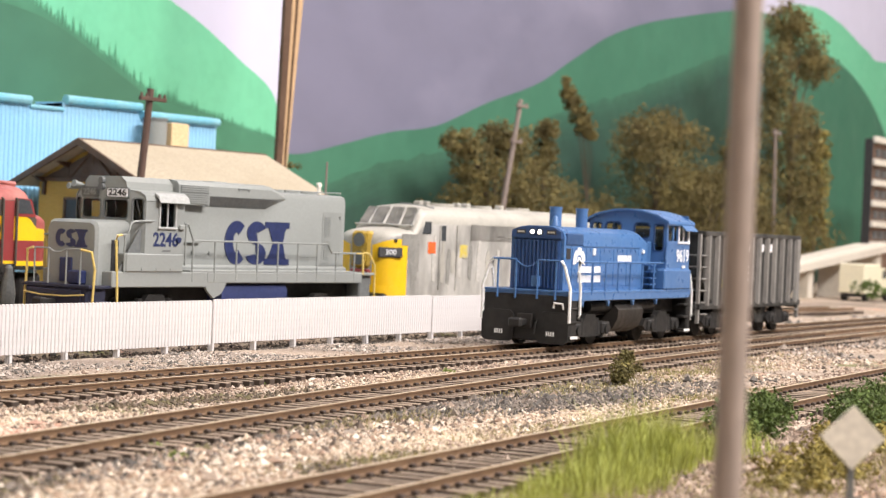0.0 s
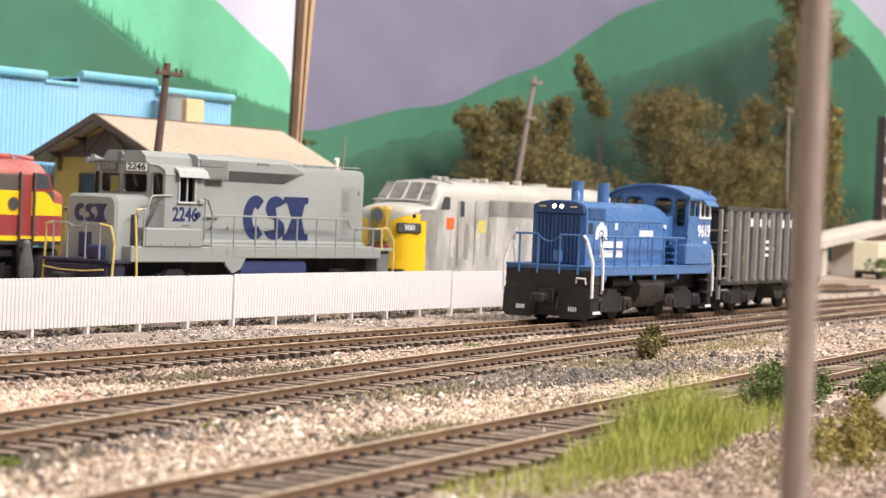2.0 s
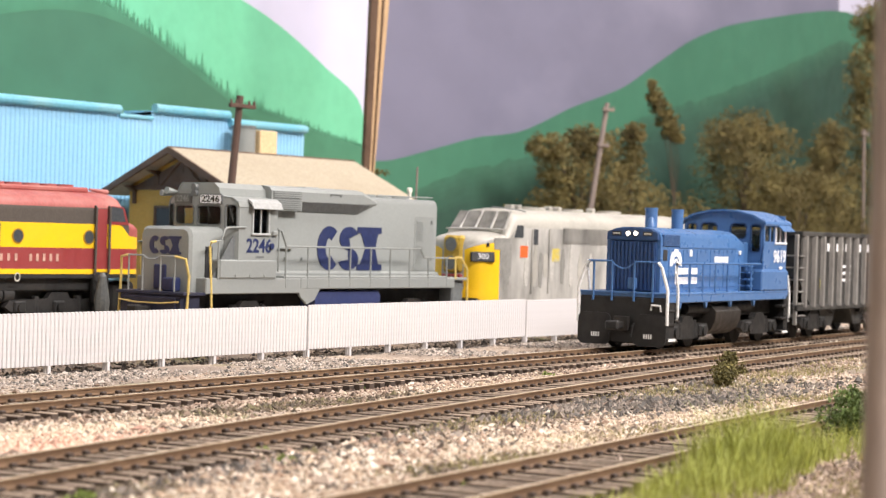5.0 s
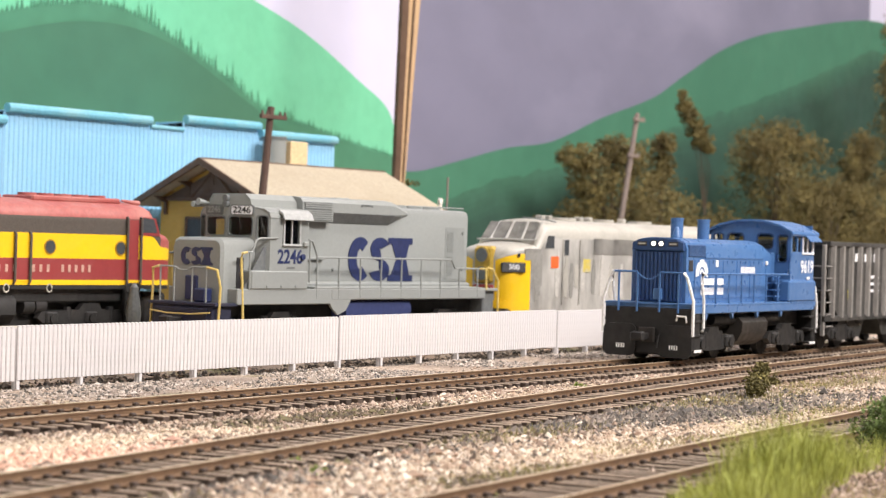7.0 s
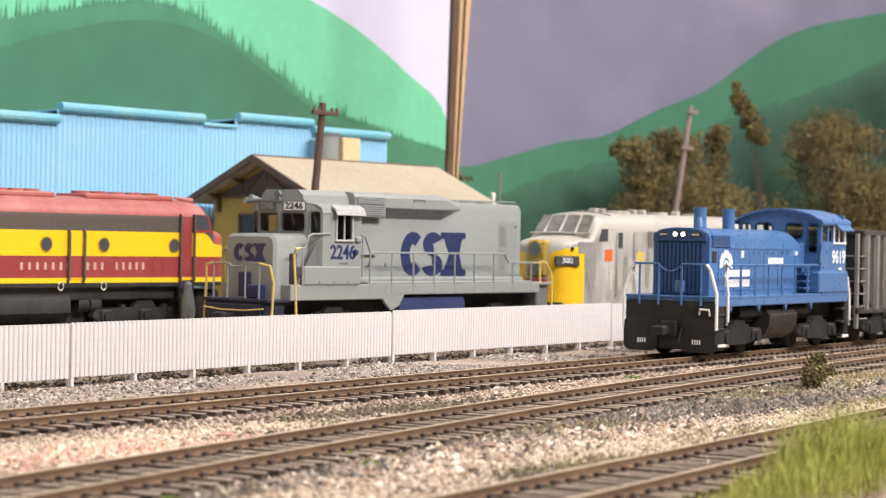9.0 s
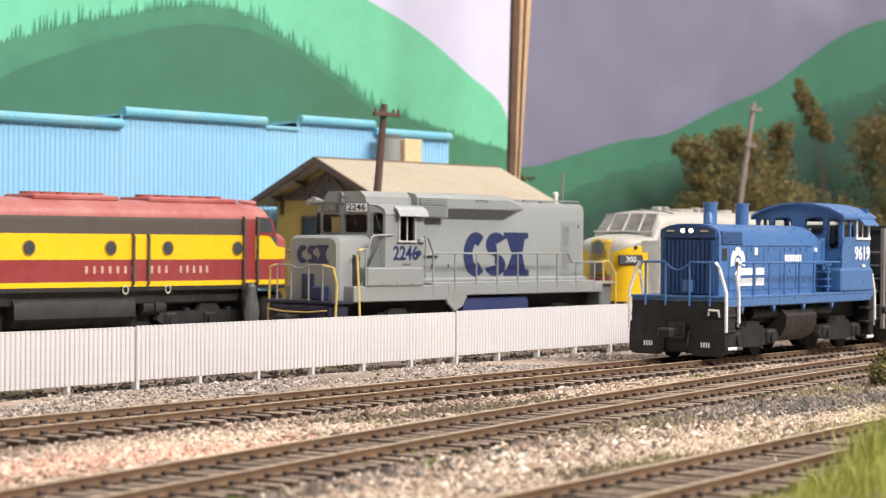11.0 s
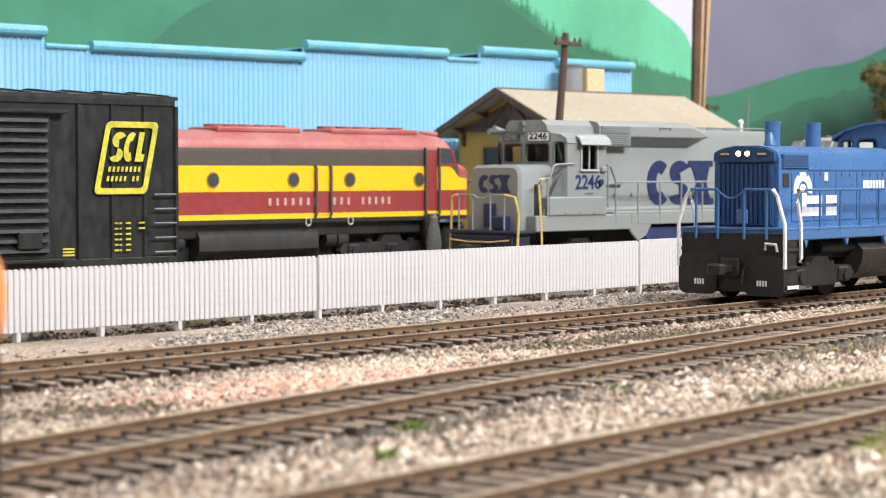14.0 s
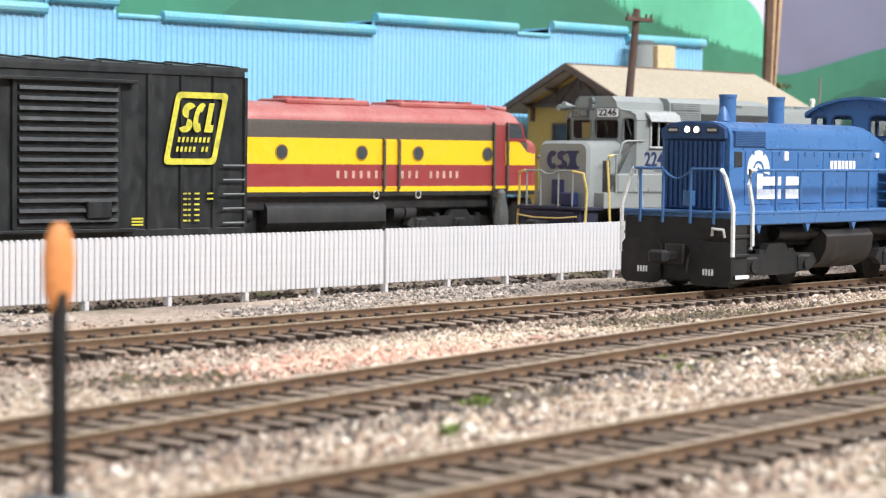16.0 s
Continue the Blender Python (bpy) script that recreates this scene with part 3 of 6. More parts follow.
def build_grey_diesel():
    g = thing("diesel_locomotive", "grey road-switcher locomotive model with navy markings", "locomotive", pose(-0.0395, 0.1885, 0.0005))
    # frame, pilots and tank
    part("underframe", Shape().box(8, 164, -9, 9, 7, 17, 0.5), BLACK, g)
    part("frame", Shape().box(9, 62, -17.5, 17.5, 14.8, 20.6, 0.3).box(61.9, 163, -17.48, 17.48, 16.4, 20.6, 0.3).prism([(60, 17), (74, 17), (70.5, 12.2), (66, 10.5), (62, 13.5)], -17.4, -16.4, "y"), GREY, g)
    part("fuel_tank", Shape().prism([(-15.2, 15.6), (-16.4, 13.5), (-16.4, 8), (-14, 5.5), (14, 5.5), (16.4, 8), (16.4, 13.5), (15.2, 15.6)], 72, 113), NAVY, g, "navy fuel tank")
    part("pilot", Shape().box(-1.5, 8.5, -15.5, 15.5, 5, 14.5, 0.6).box(-2.2, -1.4, -13, 13, 3, 13.5, 0.3), NAVY_SHADED, g, "navy front pilot")
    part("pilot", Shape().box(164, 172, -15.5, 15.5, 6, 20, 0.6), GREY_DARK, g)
    part("front_deck", Shape().box(-2, 10, -17.0, 17.0, 14.2, 15.4, 0.2), NAVY_SHADED, g)
    part("rear_deck", Shape().box(160, 172.5, -17.2, 17.2, 19.6, 20.8, 0.2), GREY, g)
    for x in (0.5, 165):
        for y in (-16.6, 16.6):
            for z in (4, 9):
                part("step", Shape().box(x, x + 7, y - 1.6, y + 1.6, z, z + 0.8, 0.1), NAVY_SHADED if x < 9 else GREY_DARK, g)
    # low nose with rounded edges
    nose = [(-12.6, 15.2), (-12.6, 36.2), (-11.8, 38.0), (-10, 38.9), (10, 38.9), (11.8, 38.0), (12.6, 36.2), (12.6, 15.2)]
    part("nose", Shape().loft([[(5.4, a * 0.93, 15.2 + (z - 15.2) * 0.96) for a, z in nose], [(6.6, a, z) for a, z in nose], [(23.2, a, z + 0.4) for a, z in nose]]), GREY, g)
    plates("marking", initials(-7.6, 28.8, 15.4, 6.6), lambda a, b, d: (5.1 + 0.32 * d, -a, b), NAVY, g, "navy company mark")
    part("nose_door", Shape().box(4.9, 5.6, -1.2, 5.2, 16, 25, 0.5), NAVY, g, "navy nose door")
    part("nose_locker", Shape().box(1.5, 5.6, -8.4, -2.6, 15.4, 20.5, 0.5), NAVY, g, "navy locker on the front deck")
    part("side_vent", Shape().box(13.2, 17, -12.9, -12.5, 20, 32, 0.2), DARK, g, "dark side vent")
    # cab: full-width front with rounded windows, shoulders and a raised brow
    cabo = [(-17.7, 20.4), (-17.7, 46.8), (-17.0, 48.6), (-15.2, 49.8), (-10.8, 50.4), (-10.0, 53.4), (-8, 55.2), (8, 55.2), (10.0, 53.4), (10.8, 50.4), (15.2, 49.8), (17.0, 48.6), (17.7, 46.8), (17.7, 20.4)]
    side_put = {-1: lambda a, b, d: (a, -17.75 + d, b), 1: lambda a, b, d: (a, 16.95 + d, b)}
    opening = [rounded(33.2, 41.4, 37.4, 46.2, 0.5)]
    for sd, put in side_put.items():
        holed([(25.5, 20.4), (47, 20.4), (47, 46.8), (25.5, 46.8)], opening, put, 0, 0.8, g, "cab_side", GREY)
    # the front is folded in plan: two middle faces and two outer ones that fall back
    fold = lambda a: float(np.interp(abs(a), (0, 12.2, 17.7), (20.8, 22.8, 25.5)))
    front_put = lambda a, b, d: (fold(a) + d, a, b)
    panes = []
    for sd in (-1, 1):
        mid, outer_ = rounded(1.0, 11.2, 40.2, 46.8, 1.2), rounded(13.2, 16.9, 38.8, 47.4, 1.2)
        for edge, hole in (([(0, 20.4), (12.2, 20.4), (12.2, 50.2), (10.8, 50.4), (10.0, 53.4), (8, 55.2), (0, 55.2)], mid), ([(12.2, 20.4), (17.7, 20.4), (17.7, 46.8), (17.0, 48.6), (15.2, 49.8), (12.2, 50.2)], outer_)):
            hole = [(sd * a, b) for a, b in hole]
            holed([(sd * a, b) for a, b in edge], [hole], front_put, 0, 0.8, g, "cab_front", GREY)
            panes.append(hole)
    part("cab_rear", Shape().prism(cabo, 46.4, 47), GREY, g)
    roof = [(-18.0, 46.9), (-17.3, 48.9), (-15.4, 50.2), (-10.9, 50.8), (-10.3, 53.6), (-8.1, 55.6), (8.1, 55.6), (10.3, 53.6), (10.9, 50.8), (15.4, 50.2), (17.3, 48.9), (18.0, 46.9)]
    shell = roof + [(a * 0.97, b - 0.5) for a, b in roof[::-1]]
    part("cab_roof", Shape().loft([[(fold(a) - 0.2, a, b) for a, b in shell], [(49, a, b) for a, b in shell]]), GREY, g)
    # paler than the cab grey: light from above is put into this colour
    part("sunshade", Shape().prism([(-17.2, 49.2), (-19.0, 48.0), (-20.0, 46.4), (-20.3, 46.4), (-19.4, 48.7), (-17.2, 50.0)], 30.5, 47), material("pale_grey_frame_and_top_light", (0.4, 0.41, 0.4), 0.45, bump=0.005), g, "window sunshade, grey paled for light from above")
    part("cab_interior", Shape().box(27, 45.5, -16, 16, 21, 37), DARK, g)
    part("cab_bulkhead", Shape().box(45.6, 46.3, -16.6, 16.6, 37, 49), DARK, g)
    for o in panes:
        gasket(g, o, front_put, -0.25, 0.1, GREY_DARK)
        a0, a1, b0, b1 = min(a for a, b in o), max(a for a, b in o), min(b for a, b in o), max(b for a, b in o)
        part("front_window", Shape().loft([[front_put(a, b, d) for a, b in ((a0, b0), (a1, b0), (a1, b1), (a0, b1))] for d in (0.3, 0.5)]), GLASS, g)
        part("wiper", Shape().rod([front_put((a0 + a1) / 2 + 0.6, b1 - 0.4, -0.3), front_put((a0 + a1) / 2 - 1.0, b0 + 2.5, -0.3)], 0.12, 4), GREY_DARK, g)
    part("side_window", Shape().box(33.2, 41.4, -17.4, -17.2, 37.4, 46.2), GLASS, g)
    part("window_frame", Shape().box(32.4, 33.2, -18.3, -17.76, 37, 46.6, 0.1).box(41.4, 42.2, -18.3, -17.76, 37, 46.6, 0.1).box(37.1, 37.7, -18, -17.5, 37.4, 46.2).box(32, 42.6, -18.6, -17.76, 36.5, 37.3, 0.2), bpy.data.materials["pale_grey_frame_and_top_light"], g, "pale grey window frame")
    part("armrest", Shape().box(43.5, 46.5, -18.9, -17.8, 36.4, 38.4, 0.4), GREY, g)
    # darker grey than the cab: shade painted onto the stair plate
    part("stair_plate", Shape().prism([(13, 20.6), (24.6, 20.6), (24.6, 36), (23.6, 36)], -16.6, -16.0, "y"), GREY_DARK, g, "stair side plate with shade in its colour")
    for bx in (24, 32, 40):
        part("bolt", Shape().disc((bx, -18.15, 21.6), 0.45, "y", 0.5, 8), GREY, g)
    for y in (-7.0, 7.0):
        plates("number_board", [rounded(y - 5.0, y + 5.0, 47.5, 51.4, 0.8)], lambda a, b, d: (fold(a) - 0.5 + 0.5 * d, a, b), GREY_DARK, g, "dark grey number board frame")
        # near plate white; the far one gets dark colours so it looks unlit
        plates("number_board_plate", [rounded(y - 4.5, y + 4.5, 47.9, 51.0, 0.6)], lambda a, b, d: (fold(a) - 0.65 + 0.15 * d, a, b), MARK_WHITE if y < 0 else GREY_DARK, g, "white number plate" if y < 0 else "number plate in dark grey to look unlit")
        lettering("road_number", "2246", 3.3, face_front(fold(7) - 0.72, y, 49.45) @ pose(0, 0, 0, 0, 9.3 if y < 0 else -9.3) @ Matrix.Diagonal((1.2, 1, 1, 1)), DARK if y < 0 else GREY, g, bold=0.02)
    for z in (51.6, 53.8):
        part("headlight", Shape().disc((20.4, 0, z), 1.3, "x", 1.8, 16).disc((19.6, 0, z), 1.0, "x", 0.4, 12), [GREY_DARK], g)
    part("horn", Shape().rod([(25, 12.6, 51.6), (19, 13.2, 52.4)], 0.5, 8, 1.4), GREY, g)
    part("horn", Shape().rod([(25, 14.6, 51.0), (18.5, 15.4, 51.4)], 0.5, 8, 1.2), GREY, g)
    # stepped hump behind the cab, air intakes and long hood
    hood = [(-10.2, 20.4), (-10.2, 50.6), (-9.4, 52.4), (-7.6, 53.2), (7.6, 53.2), (9.4, 52.4), (10.2, 50.6), (10.2, 20.4)]
    part("long_hood", Shape().prism(hood, 46.8, 158.5), GREY, g)
    box_ = [(-10.3, 46.2), (-13.5, 46.2), (-13.5, 53.6), (-12.3, 55.0), (-9, 55.6), (9, 55.6), (12.3, 55.0), (13.5, 53.6), (13.5, 46.2), (10.3, 46.2)]
    part("grille_box", Shape().prism(box_, 48, 66), GREY, g)
    blister = [(-10.2, 46.2), (-13.5, 50.0), (-13.5, 53.6), (-12.3, 55.0), (-9, 55.6), (9, 55.6), (12.3, 55.0), (13.5, 53.6), (13.5, 50.0), (10.2, 46.2)]
    tip = [(-10.0, 49.4), (-10.3, 50.4), (-10.3, 50.9), (-9.4, 52.2), (-7, 53.0), (7, 53.0), (9.4, 52.2), (10.3, 50.9), (10.3, 50.4), (10.0, 49.4)]
    part("roof_hump", Shape().loft([[(66.02, a, z) for a, z in blister], [(104, a, z) for a, z in blister], [(117, a, z) for a, z in tip]]), GREY, g, smooth=20)
    # underside sheet: the intake's own grey, deepened to carry its shade
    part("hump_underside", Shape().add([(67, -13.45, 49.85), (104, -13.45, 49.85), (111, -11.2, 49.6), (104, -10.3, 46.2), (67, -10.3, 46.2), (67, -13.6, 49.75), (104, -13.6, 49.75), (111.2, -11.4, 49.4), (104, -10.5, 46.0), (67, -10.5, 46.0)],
         [(0, 1, 2, 3, 4), (9, 8, 7, 6, 5), (0, 5, 6, 1), (1, 6, 7, 2), (2, 7, 8, 3), (3, 8, 9, 4), (4, 9, 5, 0)]), GREY_DARK, g, "dark grey air intake with shade in its colour", 0)
    for z0, n in ((46.7, 5), (51.0, 3)):
        part("grille_frame", Shape().box(49, 65.2, -13.75, -13.5, z0, z0 + n * 0.8 + 0.2), GREY_DARK, g, "fine dark grey grille")
        for i in range(n):
            part("louvre", Shape().box(49.2, 65, -13.95, -13.7, z0 + 0.2 + i * 0.8, z0 + 0.65 + i * 0.8), GREY, g)
    part("roof_latch", Shape().box(83, 90, -13.75, -13.5, 53.1, 53.5).box(83, 83.6, -13.7, -13.5, 52.5, 53.1).box(89.4, 90, -13.7, -13.5, 52.5, 53.1), GREY_DARK, g)
    part("roof_edge_rail", Shape().rod([(120, -8, 54.2), (158, -8, 54.2)], 0.25, 5), GREY, g)
    part("roof_hatch", Shape().box(77, 85, -6, 6, 55.2, 56.0, 0.3), GREY, g)
    for x in (120, 131, 143):
        part("radiator_fan", Shape().disc((x, 0, 53.8), 5.6, "z", 1.2, 20), GREY, g)
    part("rear_door", Shape().prism(rounded(143, 156.5, 24.5, 46, 0.4), -10.32, -10.1, "y"), GREY, g)
    for z0 in (26, 36):
        for i in range(9):
            part("louvre", Shape().box(144.2, 148.6, -10.55, -10.3, z0 + i * 0.95, z0 + 0.45 + i * 0.95), GREY, g)
    for x, z in ((154.5, 28), (154.5, 43), (60, 27), (70, 27)):
        part("latch", Shape().box(x, x + 0.6, -10.6, -10.3, z, z + 1.4), GREY_DARK, g)
    part("hood_step", Shape().box(54, 64, -11.6, -10.1, 31.6, 32.4, 0.1), GREY, g)
    part("hood_crease", Shape().prism([(-10.2, 21.3), (-12.4, 21.3), (-12.4, 22.3), (-11.4, 23.0), (-10.2, 23.2)], 52, 158), GREY, g)
    part("battery_box", Shape().box(15.5, 47, -18.1, -12.7, 20.4, 27.4, 0.5), GREY, g)
    part("walkway_box", Shape().box(52, 158, -17.4, -10, 20.4, 21.4, 0.3), GREY, g)
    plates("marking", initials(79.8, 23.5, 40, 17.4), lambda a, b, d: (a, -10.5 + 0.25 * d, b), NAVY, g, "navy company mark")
    lettering("road_number", "2246", 7.2, face_side(36.8, -17.83, 32.4) @ Matrix.Diagonal((0.98, 1, 1, 1)), NAVY, g, bold=0.022)
    part("small_print", Shape().box(35.2, 39.6, -17.85, -17.7, 28.1, 28.8), GREY_DARK, g)
    part("speaker", Shape().disc((43.6, -18.2, 32.6), 1.1, "y", 0.9, 12), NAVY, g)
    # handrails
    post_x = (53, 66, 79, 92, 105, 118, 131, 144, 157)
    rails_part("handrail", [[(47.5, -17.3, 39), (50, -17.3, 38.5), (53, -17.3, 32.6), (138, -17.3, 32.6), (141, -17.3, 29), (158, -17.3, 29)]], 0.42, GREY, g)
    rails_part("handrail", [[(9, 17.3, 33), (158, 17.3, 33)]], 0.42, GREY, g)
    rails_part("stanchion", [[(x, -17.3, 17), (x, -17.3, 32.6 if x < 140 else 29)] for x in post_x], 0.38, GREY, g)
    rails_part("stanchion", [[(13.5, -17.4, 34), (16.6, -17.4, 34.2), (18.0, -17.6, 38.4), (20, -17.8, 39.2), (29, -18.1, 39.4)], [(15.2, -17.4, 20), (15.2, -17.4, 34.1)], [(47.6, -18.2, 23), (47.6, -18.2, 39)]], 0.38, GREY, g)
    rails_part("step_rail", [[(-0.5, y, 3), (0.5, y, 21), (-0.5, y * 0.95, 27.4), (-1.5, y * 0.7, 28.2)] for y in (-17, 17)] + [[(12.6, y, 4), (11.4, y, 22), (10.6, y, 31.8), (11.2, y, 33.6), (13.5, y, 34)] for y in (-17.4, 17.4)]
               + [[(164, y, 20), (163.5, y, 29), (159, y, 29)] for y in (-17, 17)] + [[(173, y, 5), (172.5, y, 24), (168, y, 29), (164, y, 29.5)] for y in (-17, 17)], 0.5, HANDRAIL_YELLOW, g, "pale yellow step handrail")
    rails_part("stanchion", [[(-1.2, y, 15), (-1.2, y, 28.2)] for y in (-11.5, -4.5, 4.5, 11.5)], 0.35, GREY, g)
    rails_part("handrail", [[(-1.2, -12, 28.2), (-1.2, -4.5, 28.2), (-1.2, -2, 27), (-1.2, 2, 27), (-1.2, 4.5, 28.2), (-1.2, 12, 28.2)]], 0.35, GREY, g)
    rails_part("uncoupling_lever", [[(-2.6, -15, 12), (-3, -6, 11.2), (-3, 6, 11.2), (-2.6, 15, 12)]], 0.3, HANDRAIL_YELLOW, g)
    bogie(g, 36, 2, 30)
    bogie(g, 138, 2, 30)
    coupler(g, -2, -1)
    coupler(g, 172, 1)


def cab_unit(name, label, length, d, where, nose_colour, bands, mats, roof_slot, k=1.0, pane=((22.3, 43.0), (26.6, 48.2)), glass=None, low=9.5):
    """A streamlined cab diesel: nose at 0, body along d. bands: heights at which the paint changes."""
    u = thing(name, label, "locomotive", where)
    hw, top = 17.2, 52.0
    zs = sorted({low, 43.5, *bands})

    def ring(x, w, zt, zlow=0.0, square=1.0):
        pts = []
        for z in zs:
            zz = z if z <= 29.3 else 29.3 + (z - 29.3) * (zt - 29.3) / (top - 29.3)
            pts.append((w, max(zz, zlow)))
        sc = (zt - 29.3) / (top - 29.3)
        for a, z in ((0.97, 46.6), (0.88, 48.8), (0.7, 50.4), (0.45, 51.5), (0.18, 52)):
            pts.append((w * a * (square if z > 45 else 1), 29.3 + (z - 29.3) * sc))
        return [(x * d, -a, z) for a, z in pts] + [(x * d, a, z) for a, z in pts[::-1]]

    rings = [ring(0, 6, 35.5, 15), ring(1.2 * k, 10.5, 38, 13), ring(4 * k, 13.4, 39.6, 11), ring(9 * k, 15.4, 40.4), ring(15 * k, 16.6, 41), ring(21 * k, hw, 41.6)]
    s = Shape().loft(rings)
    rings2 = [ring(21 * k, hw, 41.7), ring(24 * k, hw, 45.4), ring(27.5 * k, hw, 49.6), ring(31 * k, hw, 51.6), ring(36 * k, hw, 52), ring(length * 0.5, hw, 52), ring(length - 1, hw, 52), ring(length, hw * 0.97, 51)]
    s2 = Shape().loft(rings2)
    n = len(rings[0])
    half = n // 2

    def paint(shape, rows, nose):
        out = []
        for i in range(rows - 1):
            for k in range(n):
                kk = k if k < half else n - 2 - k
                out.append(nose(i, kk) if nose else bands_slot(kk))
        return out + [0, 0]

    def bands_slot(kk):
        if kk >= len(zs) - 1 or kk < 0:
            return roof_slot
        return bands[zs[kk]] if zs[kk] in bands else bands[max(b for b in bands if b <= zs[kk])]

    s.m = paint(s, len(rings), nose_colour or (lambda i, k: bands_slot(k)))
    s2.m = paint(s2, len(rings2), None)
    part("nose", s, mats, u, smooth=50)
    part("body", s2, mats, u, smooth=40)
    # windscreen panes, set on the slope
    for y in (-1, 1):
        for a, b in ((1.0, 8.0), (8.8, 14.6)):
            w = Shape()
            p = pane
            ya, yb = y * a, y * b
            sh = 0.0 if a < 2 else 1.0
            v = [((x * k + sh) * d, q * (1 if z < 45 else 0.9), z) for x, z in p for q in (ya, yb)]
            w.add([(x - 0.9 * d, q, z + 0.75) for x, q, z in v] + [(x, q, z) for x, q, z in v], [(0, 1, 3, 2), (4, 6, 7, 5), (0, 4, 5, 1), (2, 3, 7, 6), (0, 2, 6, 4), (1, 5, 7, 3)])
            part("windscreen", w, glass or WINDOW, u, "cloudy grey windscreen pane" if glass else "dark glossy windscreen pane", 0)
    return u


WORN_GREY = material("worn_mid_grey_paint", (0.24, 0.235, 0.215), 0.55, stain=(0.33, 0.32, 0.29), amount=0.5, spread=120, bump=0.0)
PALE_WORN = material("bare_pale_primer", (0.52, 0.5, 0.46), 0.6, stain=(0.34, 0.33, 0.3), amount=0.6, spread=150, bump=0.0)
DULL_RING = material("dull_yellow_ring", (0.45, 0.3, 0.04), 0.5, bump=0.0)
WINDOW = material("dark_window_glass", (0.06, 0.065, 0.07), 0.12, bump=0.0)


def build_red_diesel():
    bands = {17.6: 0, 19.2: 1, 21.1: 2, 29.3: 1, 38.8: 3, 45.2: 4}
    u = cab_unit("diesel_locomotive", "red and yellow streamlined diesel locomotive model with black underframe", 246, -1, pose(0.020, 0.268, 0.0005), lambda i, k: (0, 1, 2, 1, 4, 4)[k] if 0 <= k < 6 else 4, bands, [BLACK, YELLOW, RED, GRILLE, ROOF_RED], 4, 0.5, low=17.6)
    part("underframe", Shape().box(-240, -12, -10, 10, 2.5, 14, 0.5), BLACK, u)
    part("nose_pilot", Shape().box(-15, -1.5, -12.5, 12.5, 2.5, 16, 1.2), BLACK, u)
    y = -17.25
    for x in (-32.5, -69, -97, -134.5, -173):
        part("porthole", Shape().disc((x, y, 33.6), 2.9, "y", 0.5, 24), material("porthole_rim", (0.35, 0.2, 0.02), 0.4, bump=0.0) if x == -32.5 else bpy.data.materials["porthole_rim"], u)
        part("porthole_glass", Shape().disc((x, y - 0.2, 33.6), 2.4, "y", 0.3, 24), WINDOW, u, "dark round window")
    for x, z0, z1 in ((-25.5, 19, 46), (-82.5, 19.5, 39)):
        for k in (-4, 3.4):
            part("grab_rail", Shape().rod([(x + k, y - 0.2, z1), (x + k, y - 1.0, z1 - 1), (x + k, y - 1.0, z0 + 1), (x + k, y - 0.2, z0)], 0.55, 6), GRILLE, u, "dark brown grab rail")
        for za, zb, paint in ((z0 + 1, 21.1, YELLOW), (21.1, 29.3, RED), (29.3, min(38.8, z1 - 1), YELLOW if z1 < 40 else RED)) + (((38.8, 45, RED),) if z1 > 40 else ()):
            part("side_door", Shape().box(x - 3.2, x + 2.6, y - 0.25, y + 0.3, za, zb, 0.05), paint, u)
        # raised dark strip, coloured to stand in for shade at the door edge
        part("door_shadow_gap", Shape().box(x - 3.6, x - 3.2, y - 0.3, y + 0.3, z0 + 0.5, z1 - 0.5), GRILLE, u)
    part("cab_panel", Shape().prism([(-22.2, 38.8), (-11.0, 38.8), (-13.6, 45.8), (-22.2, 46.2)], y - 0.12, y + 0.3, "y"), RED, u)
    part("cab_side_window", Shape().prism([(-20.5, 40.0), (-12.6, 40.0), (-14.6, 45.3), (-20.5, 46)], y - 0.2, y + 0.3, "y"), WINDOW, u)
    part("cab_steps", Shape().box(-29.5, -22, y - 0.5, y + 2, 8, 20, 0.4).box(-29, -22.5, y - 1.2, y, 12, 12.8).box(-29, -22.5, y - 1.2, y, 16, 16.8), BLACK, u)
    part("skirt", Shape().box(-240, -18, -14.5, 14.5, 12.5, 19, 0.5), BLACK, u)
    part("fuel_tank", Shape().prism([(-15.0, 15), (-16.4, 13), (-16.4, 8), (-13, 4.5), (13, 4.5), (16.4, 8), (16.4, 13), (15, 15)], -140, -84), BLACK, u, "dusty black fuel tank")
    for x in (-76, -70, -148):
        part("air_tank", Shape().disc((x, -12, 11), 3.0, "x", 5.2, 14), BLACK, u)
    for x in (-90, -69):
        part("filler_ring", Shape().rod([(x + 1.3 * math.cos(a), y - 0.4, 18 + 1.5 * math.sin(a)) for a in (k * math.pi / 6 for k in range(13))], 0.28, 5), LENS, u, "pale ring")
    # roof equipment in faded red
    for x, l in ((-48, 46), (-106, 40), (-165, 44)):
        part("roof_grille", Shape().box(x - l / 2, x + l / 2, -9, 9, 51, 53.2, 0.6), ROOF_RED, u)
        for k in range(5):
            part("roof_fan", Shape().disc((x - l / 2 + 5 + k * (l - 10) / 4, 0, 53.4), 3.6, "z", 1.6, 14), ROOF_RED, u)
    part("horn", Shape().rod([(-24, -8, 52.6), (-15, -8.6, 51.6)], 0.4, 8, 1.2), ROOF_RED, u)
    # unread wording on the red stripe as small upright bars
    for x0, n, gap in ((-109, 7, 3.7), (-77.5, 3, 3.6), (-63, 5, 3.4)):
        for i in range(n):
            x = x0 + i * gap
            w = Shape().box(x, x + 1.3, y - 0.12, y, 24.1, 26.9)
